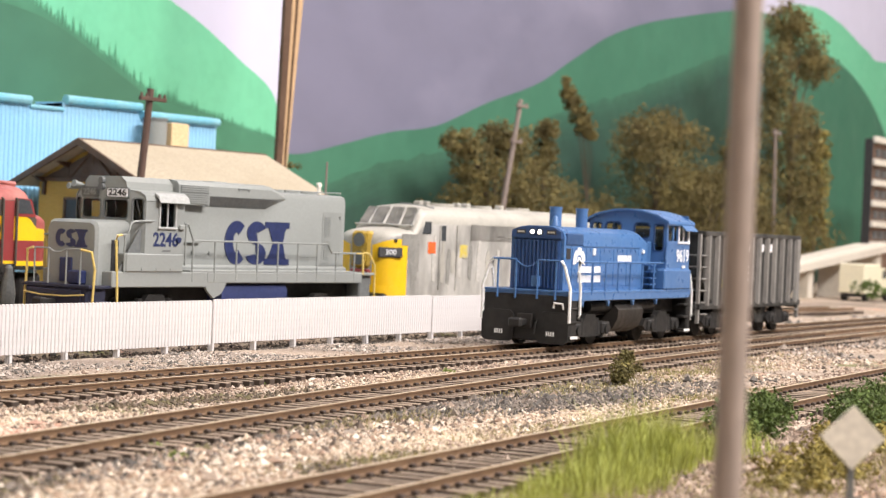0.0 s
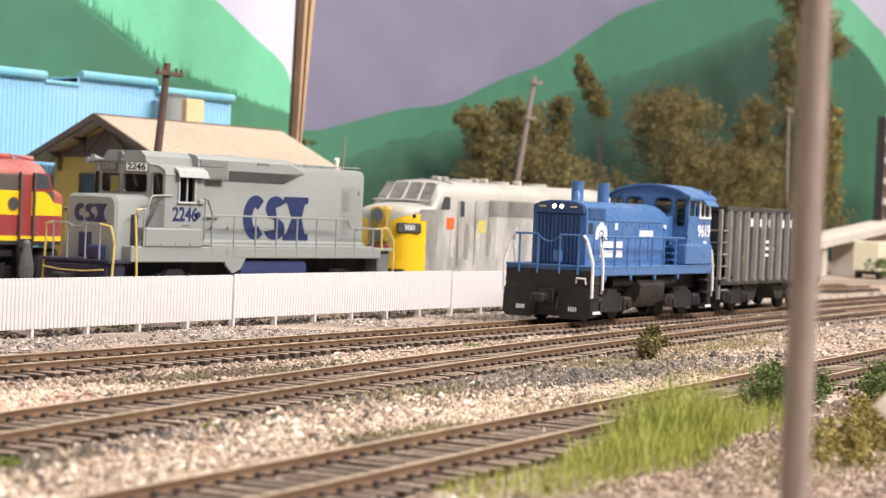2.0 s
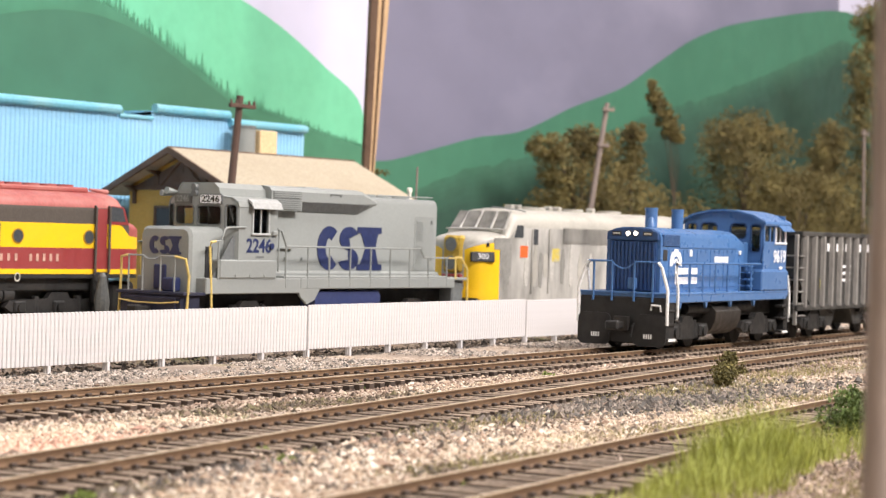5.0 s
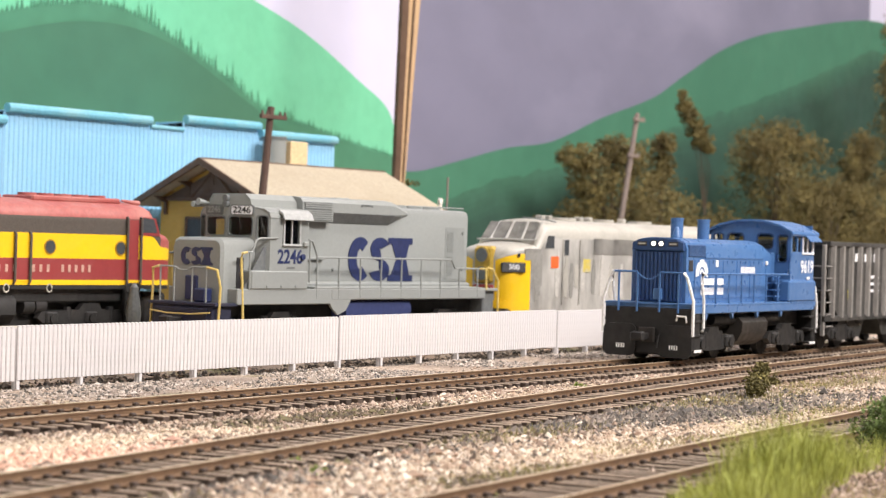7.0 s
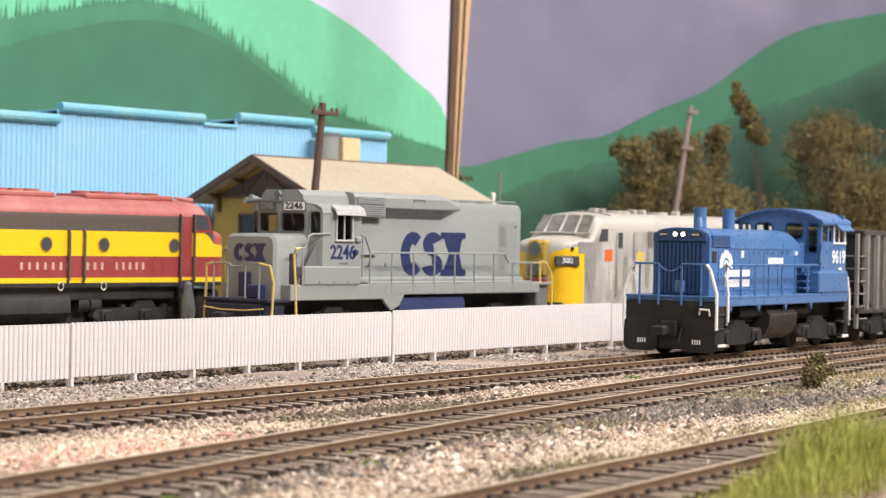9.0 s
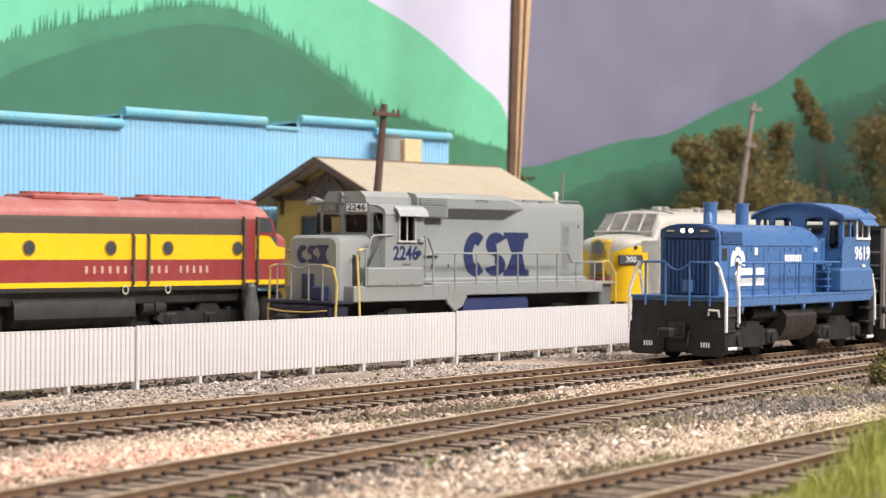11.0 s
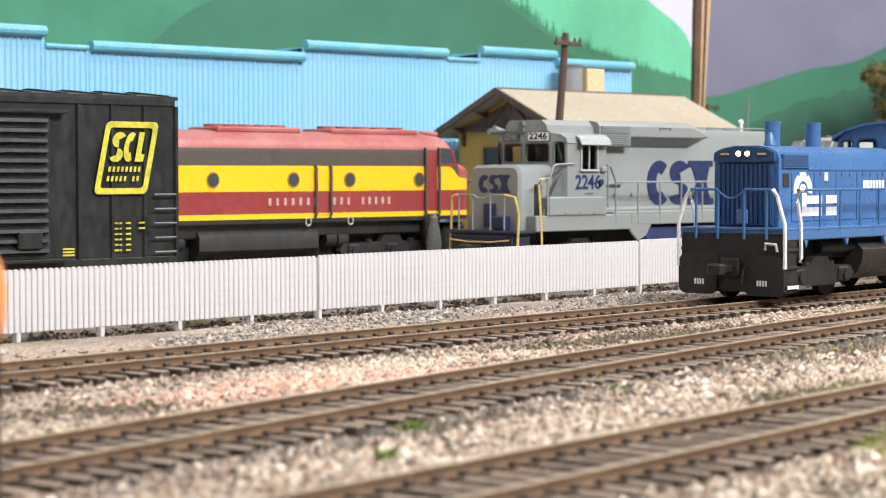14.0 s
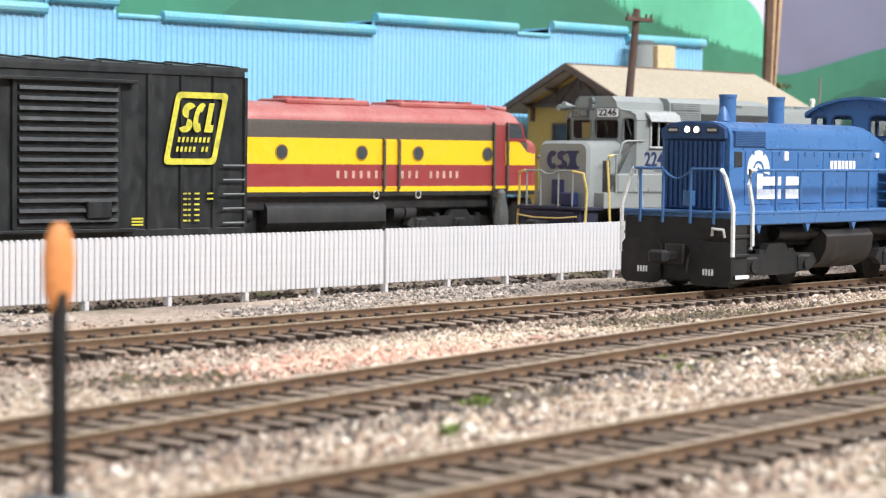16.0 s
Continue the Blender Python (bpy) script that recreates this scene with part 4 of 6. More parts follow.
            part("lettering_bar", w, CREAM, u)
    bogie(u, -45, 3, 20)
    bogie(u, -200, 3, 20)
    coupler(u, -1, 1)


def build_silver_diesel():
    bands = {9.5: 0, 16.0: 0, 29.3: 0, 40.0: 0}

    def nose(i, k):
        return 2 if i <= 3 and k < 4 else 0 if k < 5 else 1
    u = cab_unit("diesel_locomotive", "weathered silver-grey cab diesel with a yellow nose", 180, 1, pose(0.146, 0.1885, 0.0), nose, bands, [SILVER, SILVER_ROOF, YELLOW], 1, 0.8, ((21.6, 42.0), (28.2, 49.8)), material("cloudy_windscreen", (0.17, 0.165, 0.14), 0.25, vary=0.2, grain=300, stain=(0.34, 0.33, 0.29), amount=0.6, spread=130, bump=0.0))
    part("underframe", Shape().box(12, 176, -10, 10, 3, 14, 0.5), BLACK, u)
    y = -17.25
    for z, c in ((35.2, 0), (27.2, 1)):
        part("headlight", Shape().disc((0.2 - 0.0 * c, 0, z), 3.7, "x", 4.0, 24), DULL_RING, u, "dull yellow ringed headlight")
        part("lens", Shape().disc((-1.9, 0, z), 3.0, "x", 0.6, 20), GREY_DARK, u)
    m = Matrix.Translation((3.4 * MM, -13.6 * MM, 30.2 * MM)) @ Euler((radians(82), 0, radians(-38))).to_matrix().to_4x4()
    b = part("number_board", Shape().box(-5.4, 5.4, -2.2, 2.2, -1.6, 0.35, 0.3), DARK, u, "black number board with white digits")
    b.matrix_basis = m
    lettering("road_number", "300", 3.4, m @ pose(0, 0, 0.45 * MM), MARK_WHITE, u)
    part("orange_square", Shape().box(27, 33, y - 0.15, y + 0.1, 30.2, 35.4), ORANGE, u, "orange-red square marking")
    part("yellow_patch", Shape().box(53, 59.5, y - 0.15, y + 0.1, 28.5, 34.5), DULL_YELLOW, u, "rubbed yellow marking")
    # dark grey stepped border behind the yellow nose, lying on the side sheet
    wide = lambda x: np.interp(x, (3.2, 7.2, 12.0, 16.8, 30), (13.4, 15.4, 16.6, 17.2, 17.2)) + 0.12
    border = Shape()
    for x0, x1, z0, z1 in ((8.6, 10.4, 33.5, 38.6), (10.4, 12, 33.5, 38.6), (12, 13.6, 27.5, 38.6), (13.6, 15.2, 21.5, 38.6), (15.2, 16.8, 16.2, 38.6), (16.8, 18.6, 18, 38.6), (18.6, 20, 22, 36)):
        border.loft([[(x0, -wide(x0) + d, z0), (x1, -wide(x1) + d, z0), (x1, -wide(x1) + d, z1), (x0, -wide(x0) + d, z1)] for d in (0, 0.3)])
    part("stepped_border", border, WORN_GREY, u, "dark grey stepped border", 0)
    part("nose_skirt", Shape().loft([[(x, -w, z) for z in (12.2, 15.6)] + [(x, w, z) for z in (15.6, 12.2)] for x, w in ((-0.6, 7.5), (1.0, 11.2), (4.0, 14.0), (9, 16.0), (15, 16.9))]), YELLOW, u, "yellow nose skirt")
    part("lamp_housing", Shape().box(-1.2, 4, -5.2, 5.2, 22.8, 39.2, 1.2), DULL_RING, u, "dull brown-yellow headlight housing")
    part("nose_band", Shape().box(-1.5, 4, -5.6, 5.6, 17.5, 22.4, 0.8), RED, u, "dull red nose panel")
    for a, b in (((20.6 * 0.8, -15.6, 42.4), (29.6 * 0.8, -13.8, 50.4)), ((20.0 * 0.8, -8.4, 42.2), (28.6 * 0.8, -7.6, 50.6)), ((19.6 * 0.8, 0, 42.2), (28.4 * 0.8, 0, 50.8)), ((20.0 * 0.8, 8.4, 42.2), (28.6 * 0.8, 7.6, 50.6))):
        part("windscreen_post", Shape().rod([a, b], 0.55, 6), SILVER, u)
    part("windscreen_sill", Shape().rod([(16.0, 15.6, 42.3), (15.6, 0, 42.6), (16.0, -15.6, 42.3)], 0.5, 6), SILVER, u)
    part("grab_rail", Shape().rod([(20, -6, 52.4), (28, -13.5, 51.6), (34, -15.0, 50.6)], 0.3, 5), GREY_DARK, u)
    part("side_mark", Shape().disc((5.4, -14.7, 35.5), 0.9, "y", 0.6, 10), BLACK, u)
    rng = random.Random(8)
    for i, x in enumerate((31, 37.8, 42.5, 46.5, 52, 61, 68, 76, 85)):
        a, b = rng.uniform(17, 22), rng.uniform(30, 38.5)
        part("worn_patch", Shape().prism([(x, a), (x + 2.2, a - 1), (x + 3.2, a + 7), (x + 2.4, b), (x + 1.0, b + 0.5), (x - 0.5, a + 9)], y - 0.12, y + 0.1, "y"), WORN_GREY if i in (2, 5) else SILVER_ROOF if i % 2 else PALE_WORN, u, "worn paint patch")
    part("cab_door", Shape().box(36, 36.8, y - 0.5, y, 14, 43).box(50, 50.8, y - 0.5, y, 14, 43), SILVER, u)
    part("cab_side_window", Shape().prism([(22, 39), (29, 39), (29, 44.5), (24.5, 44.5)], y - 0.2, y + 0.3, "y"), WINDOW, u)
    part("cab_door_window", Shape().box(37.5, 41, y - 0.25, y + 0.2, 36, 43, 0.1), WINDOW, u)
    for i in range(18):
        part("side_grille", Shape().box(62, 118, y - 0.35, y, 37 + i * 0.4, 37.2 + i * 0.4), SILVER, u)
    for x in (55, 62, 95, 130):
        part("roof_fan", Shape().disc((x, 0, 52.4), 6, "z", 1.6, 18), SILVER_ROOF, u)
    for x in (40, 46, 72, 80, 110):
        part("roof_fitting", Shape().box(x, x + 3, -3, 1, 51.4, 54, 0.5), SILVER_ROOF, u)
    part("skirt", Shape().box(14, 176, -15.5, 15.5, 11, 16, 0.5), BLACK, u)
    part("nose_pilot", Shape().box(2, 14, -13, 13, 5, 15, 1.5), GREY_DARK, u)
    bogie(u, 40, 2, 30)
    bogie(u, 140, 2, 30)
    coupler(u, 2, -1)


def build_box_car():
    u = thing("box_car", "black railway box car model with yellow markings", "freight car", pose(-0.19 - 0.178, 0.1885, 0))
    L_, y = 178, -17.4
    part("body", Shape().box(0, L_, y, -y, 11, 59, 0.5), SOOT, u)
    part("underframe", Shape().box(2, L_ - 2, -9, 9, 3, 11.5, 0.5), BLACK, u)
    part("roof", Shape().prism([(-17.9, 58.4), (-17.8, 59.5), (0, 61.0), (17.8, 59.5), (17.9, 58.4)], -0.6, L_ + 0.6), SOOT, u)
    for i in range(15):
        x = 4 + i * 12.1
        part("roof_rib", Shape().prism([(-17.7, 59.4), (0, 60.9), (17.7, 59.4), (17.7, 59.9), (0, 61.5), (-17.7, 59.9)], x, x + 2.2), SOOT, u)
    part("side_sill", Shape().box(1, L_ - 1, y - 0.5, y + 0.6, 9.4, 11.6, 0.2), SOOT, u)
    part("top_rail", Shape().box(0.4, L_ - 0.4, y - 0.5, y + 0.4, 56.6, 58.6, 0.2), SOOT, u)
    for i in range(16):
        x = 3 + i * 11.6
        if not 84 < x < 137:
            part("side_rib", Shape().prism([(x, y), (x + 1.8, y), (x + 1.4, y - 0.8), (x + 0.4, y - 0.8)], 11.6, 56.6, "z"), SOOT, u)
    # louvred sliding door
    d = part("door", Shape().box(98, 133, y - 1.2, y, 12, 54.5, 0.2), SOOT, u)
    for i in range(14):
        z = 13.5 + i * 2.85
        part("louvre", Shape().prism([(y - 1.2, z), (y - 2.5, z + 0.5), (y - 2.2, z + 1.5), (y - 1.2, z + 2.1)], 99.5, 131.5), SOOT, d)
    part("door_lock", Shape().box(121, 129, y - 3.2, y - 1.2, 15, 20, 0.3), SOOT, d)
    for z in (12, 54.6):
        part("door_track", Shape().box(62, 138, y - 2.6, y, z - 1, z, 0.15), SOOT, u)
    # slanted frame mark, with bars for its wording
    x0, z0 = 148.5, 31
    sl = 0.22

    def bar(a, b, c, e):
        return [(x0 + a + sl * c, z0 + c), (x0 + b + sl * c, z0 + c), (x0 + b + sl * e, z0 + e), (x0 + a + sl * e, z0 + e)]
    rim, core = rounded(-0.6, 18.2, -0.6, 20.8, 1.6), rounded(1.2, 16.4, 1.2, 19.0, 0.9)
    lean = lambda p: (x0 + p[0] + sl * p[1], z0 + p[1])
    plates("mark_frame", [[lean(rim[i - 1]), lean(rim[i]), lean(core[i]), lean(core[i - 1])] for i in range(len(rim))], lambda a, b, d: (a, y - 0.95 + 0.15 * d, b), MARK_YELLOW, u, "yellow slanted frame mark")
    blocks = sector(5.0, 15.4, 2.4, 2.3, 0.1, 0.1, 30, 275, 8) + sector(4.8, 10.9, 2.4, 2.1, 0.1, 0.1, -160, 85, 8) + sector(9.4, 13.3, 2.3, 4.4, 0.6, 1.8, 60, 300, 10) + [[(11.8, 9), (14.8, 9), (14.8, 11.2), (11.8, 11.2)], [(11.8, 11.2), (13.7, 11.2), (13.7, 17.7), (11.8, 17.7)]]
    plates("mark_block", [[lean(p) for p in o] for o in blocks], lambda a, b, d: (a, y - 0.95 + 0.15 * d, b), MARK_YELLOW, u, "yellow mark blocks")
    for k in range(8):
        part("wording_bar", ribbon([bar(3 + k * 1.5, 3.8 + k * 1.5, 6.0, 7.5)], y - 0.85), MARK_YELLOW, u)
        if k != 5:
            part("wording_bar", ribbon([bar(3 + k * 1.5, 3.8 + k * 1.5, 3.2, 4.7)], y - 0.85), MARK_YELLOW, u)
    for i in range(6):
        for a, w in ((0, 1.3), (1.7, 0.9), (4.0, 1.8), (8.6, 2.2)):
            if a < 8 or i > 3:
                part("data_bar", ribbon([[(155 + a, 13.6 + i * 1.6), (155 + a + w, 13.6 + i * 1.6), (155 + a + w, 14.1 + i * 1.6), (155 + a, 14.1 + i * 1.6)]], y - 0.85), MARK_YELLOW, u)
    for i in range(3):
        part("data_bar", ribbon([[(137.5, 12.6 + i * 0.9), (141.5, 12.6 + i * 0.9), (141.5, 13.1 + i * 0.9), (137.5, 13.1 + i * 0.9)]], y - 0.1), MARK_YELLOW, u)
    for i in range(5):
        part("ladder_rung", Shape().rod([(169, y - 1.4, 13 + i * 4.3), (177, y - 1.4, 13 + i * 4.3)], 0.3, 5), GREY_DARK, u, "grey ladder rung")
    part("end_sill", Shape().box(L_, L_ + 3, -14, 14, 9.5, 12.5, 0.3), SOOT, u)
    for z in (20, 30, 40, 50):
        part("end_rib", Shape().prism([(-16, z), (16, z), (16, z + 3), (-16, z + 3)], L_, L_ + 0.9), SOOT, u)
    bogie(u, 24, 2, 20)
    bogie(u, 154, 2, 20)
    coupler(u, L_, 1)


def build_switcher():
    c = thing("switcher_locomotive", "blue switcher locomotive model with white markings and lit headlights", "locomotive")
    # frame, pilot and tank
    part("frame", Shape().box(0, 121, -17.5, 17.5, 17.2, 20.2, 0.3), BLUE, c)
    part("front_pilot", Shape().box(-0.5, 7, -17.4, 17.4, 2.2, 19.2, 0.6).prism(rounded(-17.6, -4.5, 1.4, 13.0, 2.4), -1.2, -0.45, "x").prism(rounded(4.5, 17.6, 1.4, 13.0, 2.4), -1.2, -0.45, "x"), BLACK, c)
    part("rear_pilot", Shape().box(118, 121.5, -17.5, 17.5, 4, 19.2, 0.6), BLACK, c)
    part("underframe", Shape().box(3, 118, -11, 11, 11, 17.5, 0.5), BLACK, c)
    part("fuel_tank", Shape().prism([(-14.5, 15.6), (-16.6, 13.4), (-16.4, 10), (-14.6, 6.4), (-11, 4.4), (11, 4.4), (14.6, 6.4), (16.4, 10), (16.6, 13.4), (14.5, 15.6)], 47, 72), TANK, c, "dusty dark brown fuel tank")
    for x in (38, 80):
        part("air_reservoir", Shape().disc((x, -12, 14.6), 2.1, "x", 22, 14), BLACK, c)
    for x in (0.2, 113.5):
        for z in (3.6, 9, 14):
            for y in (-16.2, 16.2):
                part("step", Shape().box(x, x + 7, y - 1.7, y + 1.7, z, z + 0.9, 0.15), BLACK, c)
    part("step_edge", Shape().box(0.4, 6.6, -18.1, -17.8, 3.4, 4.4, 0.1), HANDRAIL_WHITE, c, "white step edge")
    part("step_edge", Shape().box(114, 120, -18.1, -17.8, 3.4, 4.4, 0.1), HANDRAIL_WHITE, c, "white step edge")
    for y in (-10.5, 10.5):
        for k in range(4):
            part("pilot_mark", Shape().box(-1.35, -1.2, y - 1.6 + k * 0.9, y - 1.1 + k * 0.9, 4.2, 5.8), HANDRAIL_WHITE, c)
    for y in (-5, 3.5):
        part("air_hose", Shape().rod([(-0.8, y, 10), (-2.4, y, 8.6), (-2.8, y + 0.4, 4.8)], 0.45, 6), BLACK, c)
    part("coupler_pocket", Shape().box(-1.8, -0.4, -3, 3, 6.6, 12, 0.3), TANK, c)
    part("walkway_box", Shape().box(90, 119, -18.0, -10.8, 20.9, 29.0, 0.5), BLUE, c)
    for k in range(4):
        part("cab_step", Shape().box(84, 89.5, -14.5, -11.0, 22.6 + k * 2.6, 23.1 + k * 2.6), BLUE, c)
    for x in (12, 36, 60, 84):
        part("sill_lug", Shape().prism([(x - 1.2, 17.2), (x + 1.2, 17.2), (x, 15.0)], -17.3, -16.3, "y"), BLUE, c)
    part("deck", Shape().box(-0.4, 121, -17.6, 17.6, 20.0, 20.8, 0.15), BLUE, c)
    # hood with rounded shoulders and sloping rear
    hood = [(-10.8, 20.6), (-10.8, 40.6), (-10.0, 42.6), (-7.6, 43.8), (-4, 44.4), (4, 44.4), (7.6, 43.8), (10, 42.6), (10.8, 40.6), (10.8, 20.6)]
    part("hood", Shape().loft([[(7.4, a, z) for a, z in hood], [(80, a, z) for a, z in hood], [(89, a, min(z, 38.5 + (z - 38.5) * 0.2)) for a, z in hood]]), BLUE, c)
    part("cab_front_panel", Shape().box(88, 92, -10.8, 10.8, 20.6, 40, 0.3), BLUE, c)
    part("radiator_shutter", Shape().box(6.4, 7.4, -9.4, 9.4, 21, 39.4, 0.2), BLUE_DARK, c, "dark blue radiator front")
    for i in range(12):
        part("shutter_slat", Shape().box(5.9, 6.6, -9.0 + i * 1.55, -8.3 + i * 1.55, 21.6, 39), BLUE_DARK, c)
    part("headlight_panel", Shape().prism([(-10.2, 39.8), (-10.0, 42.4), (-7.4, 43.6), (0, 44.2), (7.4, 43.6), (10, 42.4), (10.2, 39.8)], 5.8, 7.4), BLUE_DARK, c)
    for y in (-1.5, 1.5):
        part("headlight_bezel", Shape().disc((5.7, y, 42.1), 1.25, "x", 0.5, 16), DARK, c)
        part("headlight", Shape().disc((5.4, y, 42.1), 0.75, "x", 0.4, 16), LIT, c, "lit warm white headlight")
    for y in (-6.2, 6.2):
        part("number_board", Shape().box(5.6, 5.9, y - 1.9, y + 1.9, 41.2, 42.8, 0.1), DARK, c)
        part("number_bar", Shape().box(5.5, 5.65, y - 1.4, y + 1.4, 41.7, 42.3), LENS, c)
    part("hood_grille", Shape().box(9, 24, -11.1, -10.4, 37.6, 42, 0.2), BLUE_DARK, c)
    for i in range(9):
        part("grille_slat", Shape().box(9.3, 23.7, -11.3, -11.05, 37.9 + i * 0.45, 38.1 + i * 0.45), BLUE, c)
    part("dark_vent", Shape().box(9.5, 13, -11.05, -10.6, 32.4, 36.4, 0.1), DARK, c)
    for i in range(5):
        x = 14 + i * 13
        part("hood_door", Shape().box(x + 0.5, x + 12, -11.05, -10.6, 22.4, 36.6, 0.1), BLUE, c)
        for k in (0.3, 0.7):
            part("hinge", Shape().box(x + 12 * k, x + 12 * k + 0.8, -11.3, -11.0, 35.5, 36.6), BLUE, c)
    part("hood_seam", Shape().box(24, 80, -11.05, -10.7, 37.2, 37.6), BLUE, c)
    part("lift_lug", Shape().box(33, 35, -11.5, -10.6, 34, 36.6, 0.2), MARK_WHITE, c)
    part("lift_lug", Shape().box(82, 83.6, -11.5, -10.6, 35, 36.6, 0.2), MARK_WHITE, c)
    for x in (22, 46):
        part("exhaust_pipe", Shape().disc((x, 0, 47.5), 2.3, "z", 8.5, 20).disc((x, 0, 51.4), 2.5, "z", 0.8, 20), BLUE, c)
    part("bell", Shape().loft([[(15.5 + r * math.cos(a), -3 + r * math.sin(a), z) for a in (k * math.pi / 6 for k in range(12))] for r, z in ((1.9, 44.6), (1.5, 46), (1.0, 47.6), (0.4, 48.4))]), BLUE, c)
    # white round mark with bars, small white word bar
    x, z, y = 20.5, 27.0, -11.12
    arch = sector(x, z + 4.4, 5.4, 5.4, 2.7, 2.7, -12, 192, 16)
    plates("round_mark", arch, lambda a, b, d: (a, y - 0.12 + 0.12 * d, b), MARK_WHITE, c, "white round mark")
    plates("round_mark", sector(x, z + 4.4, 1.9, 1.9, 0.9, 0.9, 0, 180, 8), lambda a, b, d: (a, y - 0.12 + 0.12 * d, b), MARK_WHITE, c, "white round mark")
    for a0, a1, b0, b1 in ((-0.6, 11.2, 23.8, 26.4), (2.2, 11.2, 27.4, 29.8), (-0.6, 2.1, 26.4, 30.6), (13.6, 20, 23.8, 26.4), (13.6, 20, 27.4, 29.8)):
        part("mark_bar", ribbon([[(x + a0, b0), (x + a1, b0), (x + a1, b1), (x + a0, b1)]], y), MARK_WHITE, c, "white mark bar")
    for i in range(7):
        part("word_bar", ribbon([[(57 + i * 2, 31.4), (58.5 + i * 2, 31.4), (58.5 + i * 2, 34.2), (57 + i * 2, 34.2)]], y), MARK_WHITE, c)
    # cab
    part("cab_lower", Shape().box(92, 118.5, -17.6, 17.6, 20.6, 29.5, 0.4), BLUE, c)
    s = Shape()
    for ya, yb in ((-17.2, -16.4), (16.4, 17.2)):
        s.box(92.5, 118, ya, yb, 29.5, 40.6).box(92.5, 94, ya, yb, 40.6, 48.4).box(99.2, 100.4, ya, yb, 40.6, 48.4).box(104.4, 105.2, ya, yb, 40.6, 48.4).box(116.8, 118, ya, yb, 40.6, 48.4).box(92.5, 118, ya, yb, 47.4, 49)
    for xa in (117.2,):
        s.box(xa, xa + 0.8, -16.4, 16.4, 29.5, 39.6).box(xa, xa + 0.8, -16.4, 16.4, 46.4, 51.2)
        for yy in (-16.4, -9.5, -1, 8.5, 15.4):
            s.box(xa, xa + 0.8, yy, yy + 1, 39.6, 46.4)
    cab_put = lambda a, b, d: (92.5 + d, a, b)
    cab_panes = [rounded(-15.6, -11.8, 36.5, 47.0, 1.0), rounded(-9.6, -3.0, 41.6, 47.4, 1.6), rounded(3.0, 9.6, 41.6, 47.4, 1.6), rounded(11.8, 15.6, 36.5, 47.0, 1.0)]
    holed([(-16.4, 29.5), (16.4, 29.5), (16.4, 49.2), (12.8, 51.0), (6, 52.4), (-6, 52.4), (-12.8, 51.0), (-16.4, 49.2)], cab_panes, cab_put, 0, 0.8, c, "cab_front", BLUE)
    for o in cab_panes:
        gasket(c, o, cab_put, -0.25, 0.1, BLUE_DARK)
        part("window_pane", Shape().box(92.9, 93.1, min(a for a, b in o), max(a for a, b in o), min(b for a, b in o), max(b for a, b in o)), GLASS, c)
    part("cab_wall", s, BLUE, c)
    roof = [(-18.6, 47.6), (-18.2, 48.6), (-13, 51.2), (-6, 52.8), (0, 53.2), (6, 52.8), (13, 51.2), (18.2, 48.6), (18.6, 47.6)]
    part("cab_roof", Shape().prism(roof + [(a * 0.98, b - 0.8) for a, b in roof[::-1]], 90.8, 120), BLUE, c)
    part("sun_visor", Shape().prism([(-17.3, 48.4), (-20.6, 45.2), (-20.6, 44.8), (-17.3, 47.8)], 105, 118), BLUE, c)
    part("cab_interior", Shape().box(96, 116, -15, 15, 21, 38), DARK, c)
    part("window_pane", Shape().box(105.4, 116.6, -16.9, -16.7, 40.8, 47.2), GLASS, c)
    part("window_pane", Shape().box(94.2, 99, -16.9, -16.7, 40.8, 47.2), GLASS, c)
    part("window_frame", Shape().box(105, 106, -17.5, -16.9, 40, 47.6, 0.1).box(110.4, 111, -17.4, -16.9, 40, 47.6, 0.1).box(116, 117, -17.5, -16.9, 40, 47.6, 0.1).box(104.5, 117.5, -17.7, -16.9, 39.6, 40.4, 0.1), MARK_WHITE, c, "white window frame")
    part("cab_seat", Shape().box(106, 112, -12, -7, 38, 44, 1), material("green_grey_seat", (0.16, 0.17, 0.1), 0.7, bump=0.0), c)
    lettering("road_number", "9619", 7.0, face_side(110.4, -17.3, 34.4) @ Matrix.Diagonal((1.0, 1, 1, 1)), MARK_WHITE, c, bold=0.02)
    part("small_plate", Shape().box(109.5, 112.5, -17.8, -17.5, 29.6, 30.6), MARK_WHITE, c)
    # handrails: blue along the hood, white at the steps, chain across the front
    rails_part("handrail", [[(8, -17.2, 31.6), (74, -17.2, 31.6), (90, -17.2, 31.6), (93, -17.4, 40)]], 0.45, BLUE, c)
    rails_part("stanchion", [[(x, -17.2, 20.4), (x, -17.2, 31.6)] for x in (20, 32, 44, 56, 68, 80)], 0.42, BLUE, c)
    rails_part("handrail", [[(8, 17.2, 31.6), (92, 17.2, 31.6)]], 0.45, BLUE, c)
    rails_part("step_rail", [[(7.4, y, 11), (8.2, y, 12), (8, y, 22), (6.2, y, 28), (6.6, y, 31.6), (9, y, 31.6)] for y in (-17.8, 17.8)] + [[(-0.2, y - (2.6 if y < 0 else -2.6) * -1, 9.4), (-0.8, y, 9.4), (-1.0, y, 22), (-0.9, y * 0.86, 29.6), (-0.9, y * 0.78, 31.8)] for y in (-17.8, 17.8)]
               + [[(121.4, y, 8), (122.4, y, 10), (122, y, 20), (119.4, y, 27)] for y in (-17.4, 17.4)], 0.62, HANDRAIL_WHITE, c, "white step handrail")
    rails_part("handrail", [[(-0.9, y, 31.8), (-0.9, y * 0.32, 31.8)] for y in (-14, 14)], 0.42, BLUE, c)
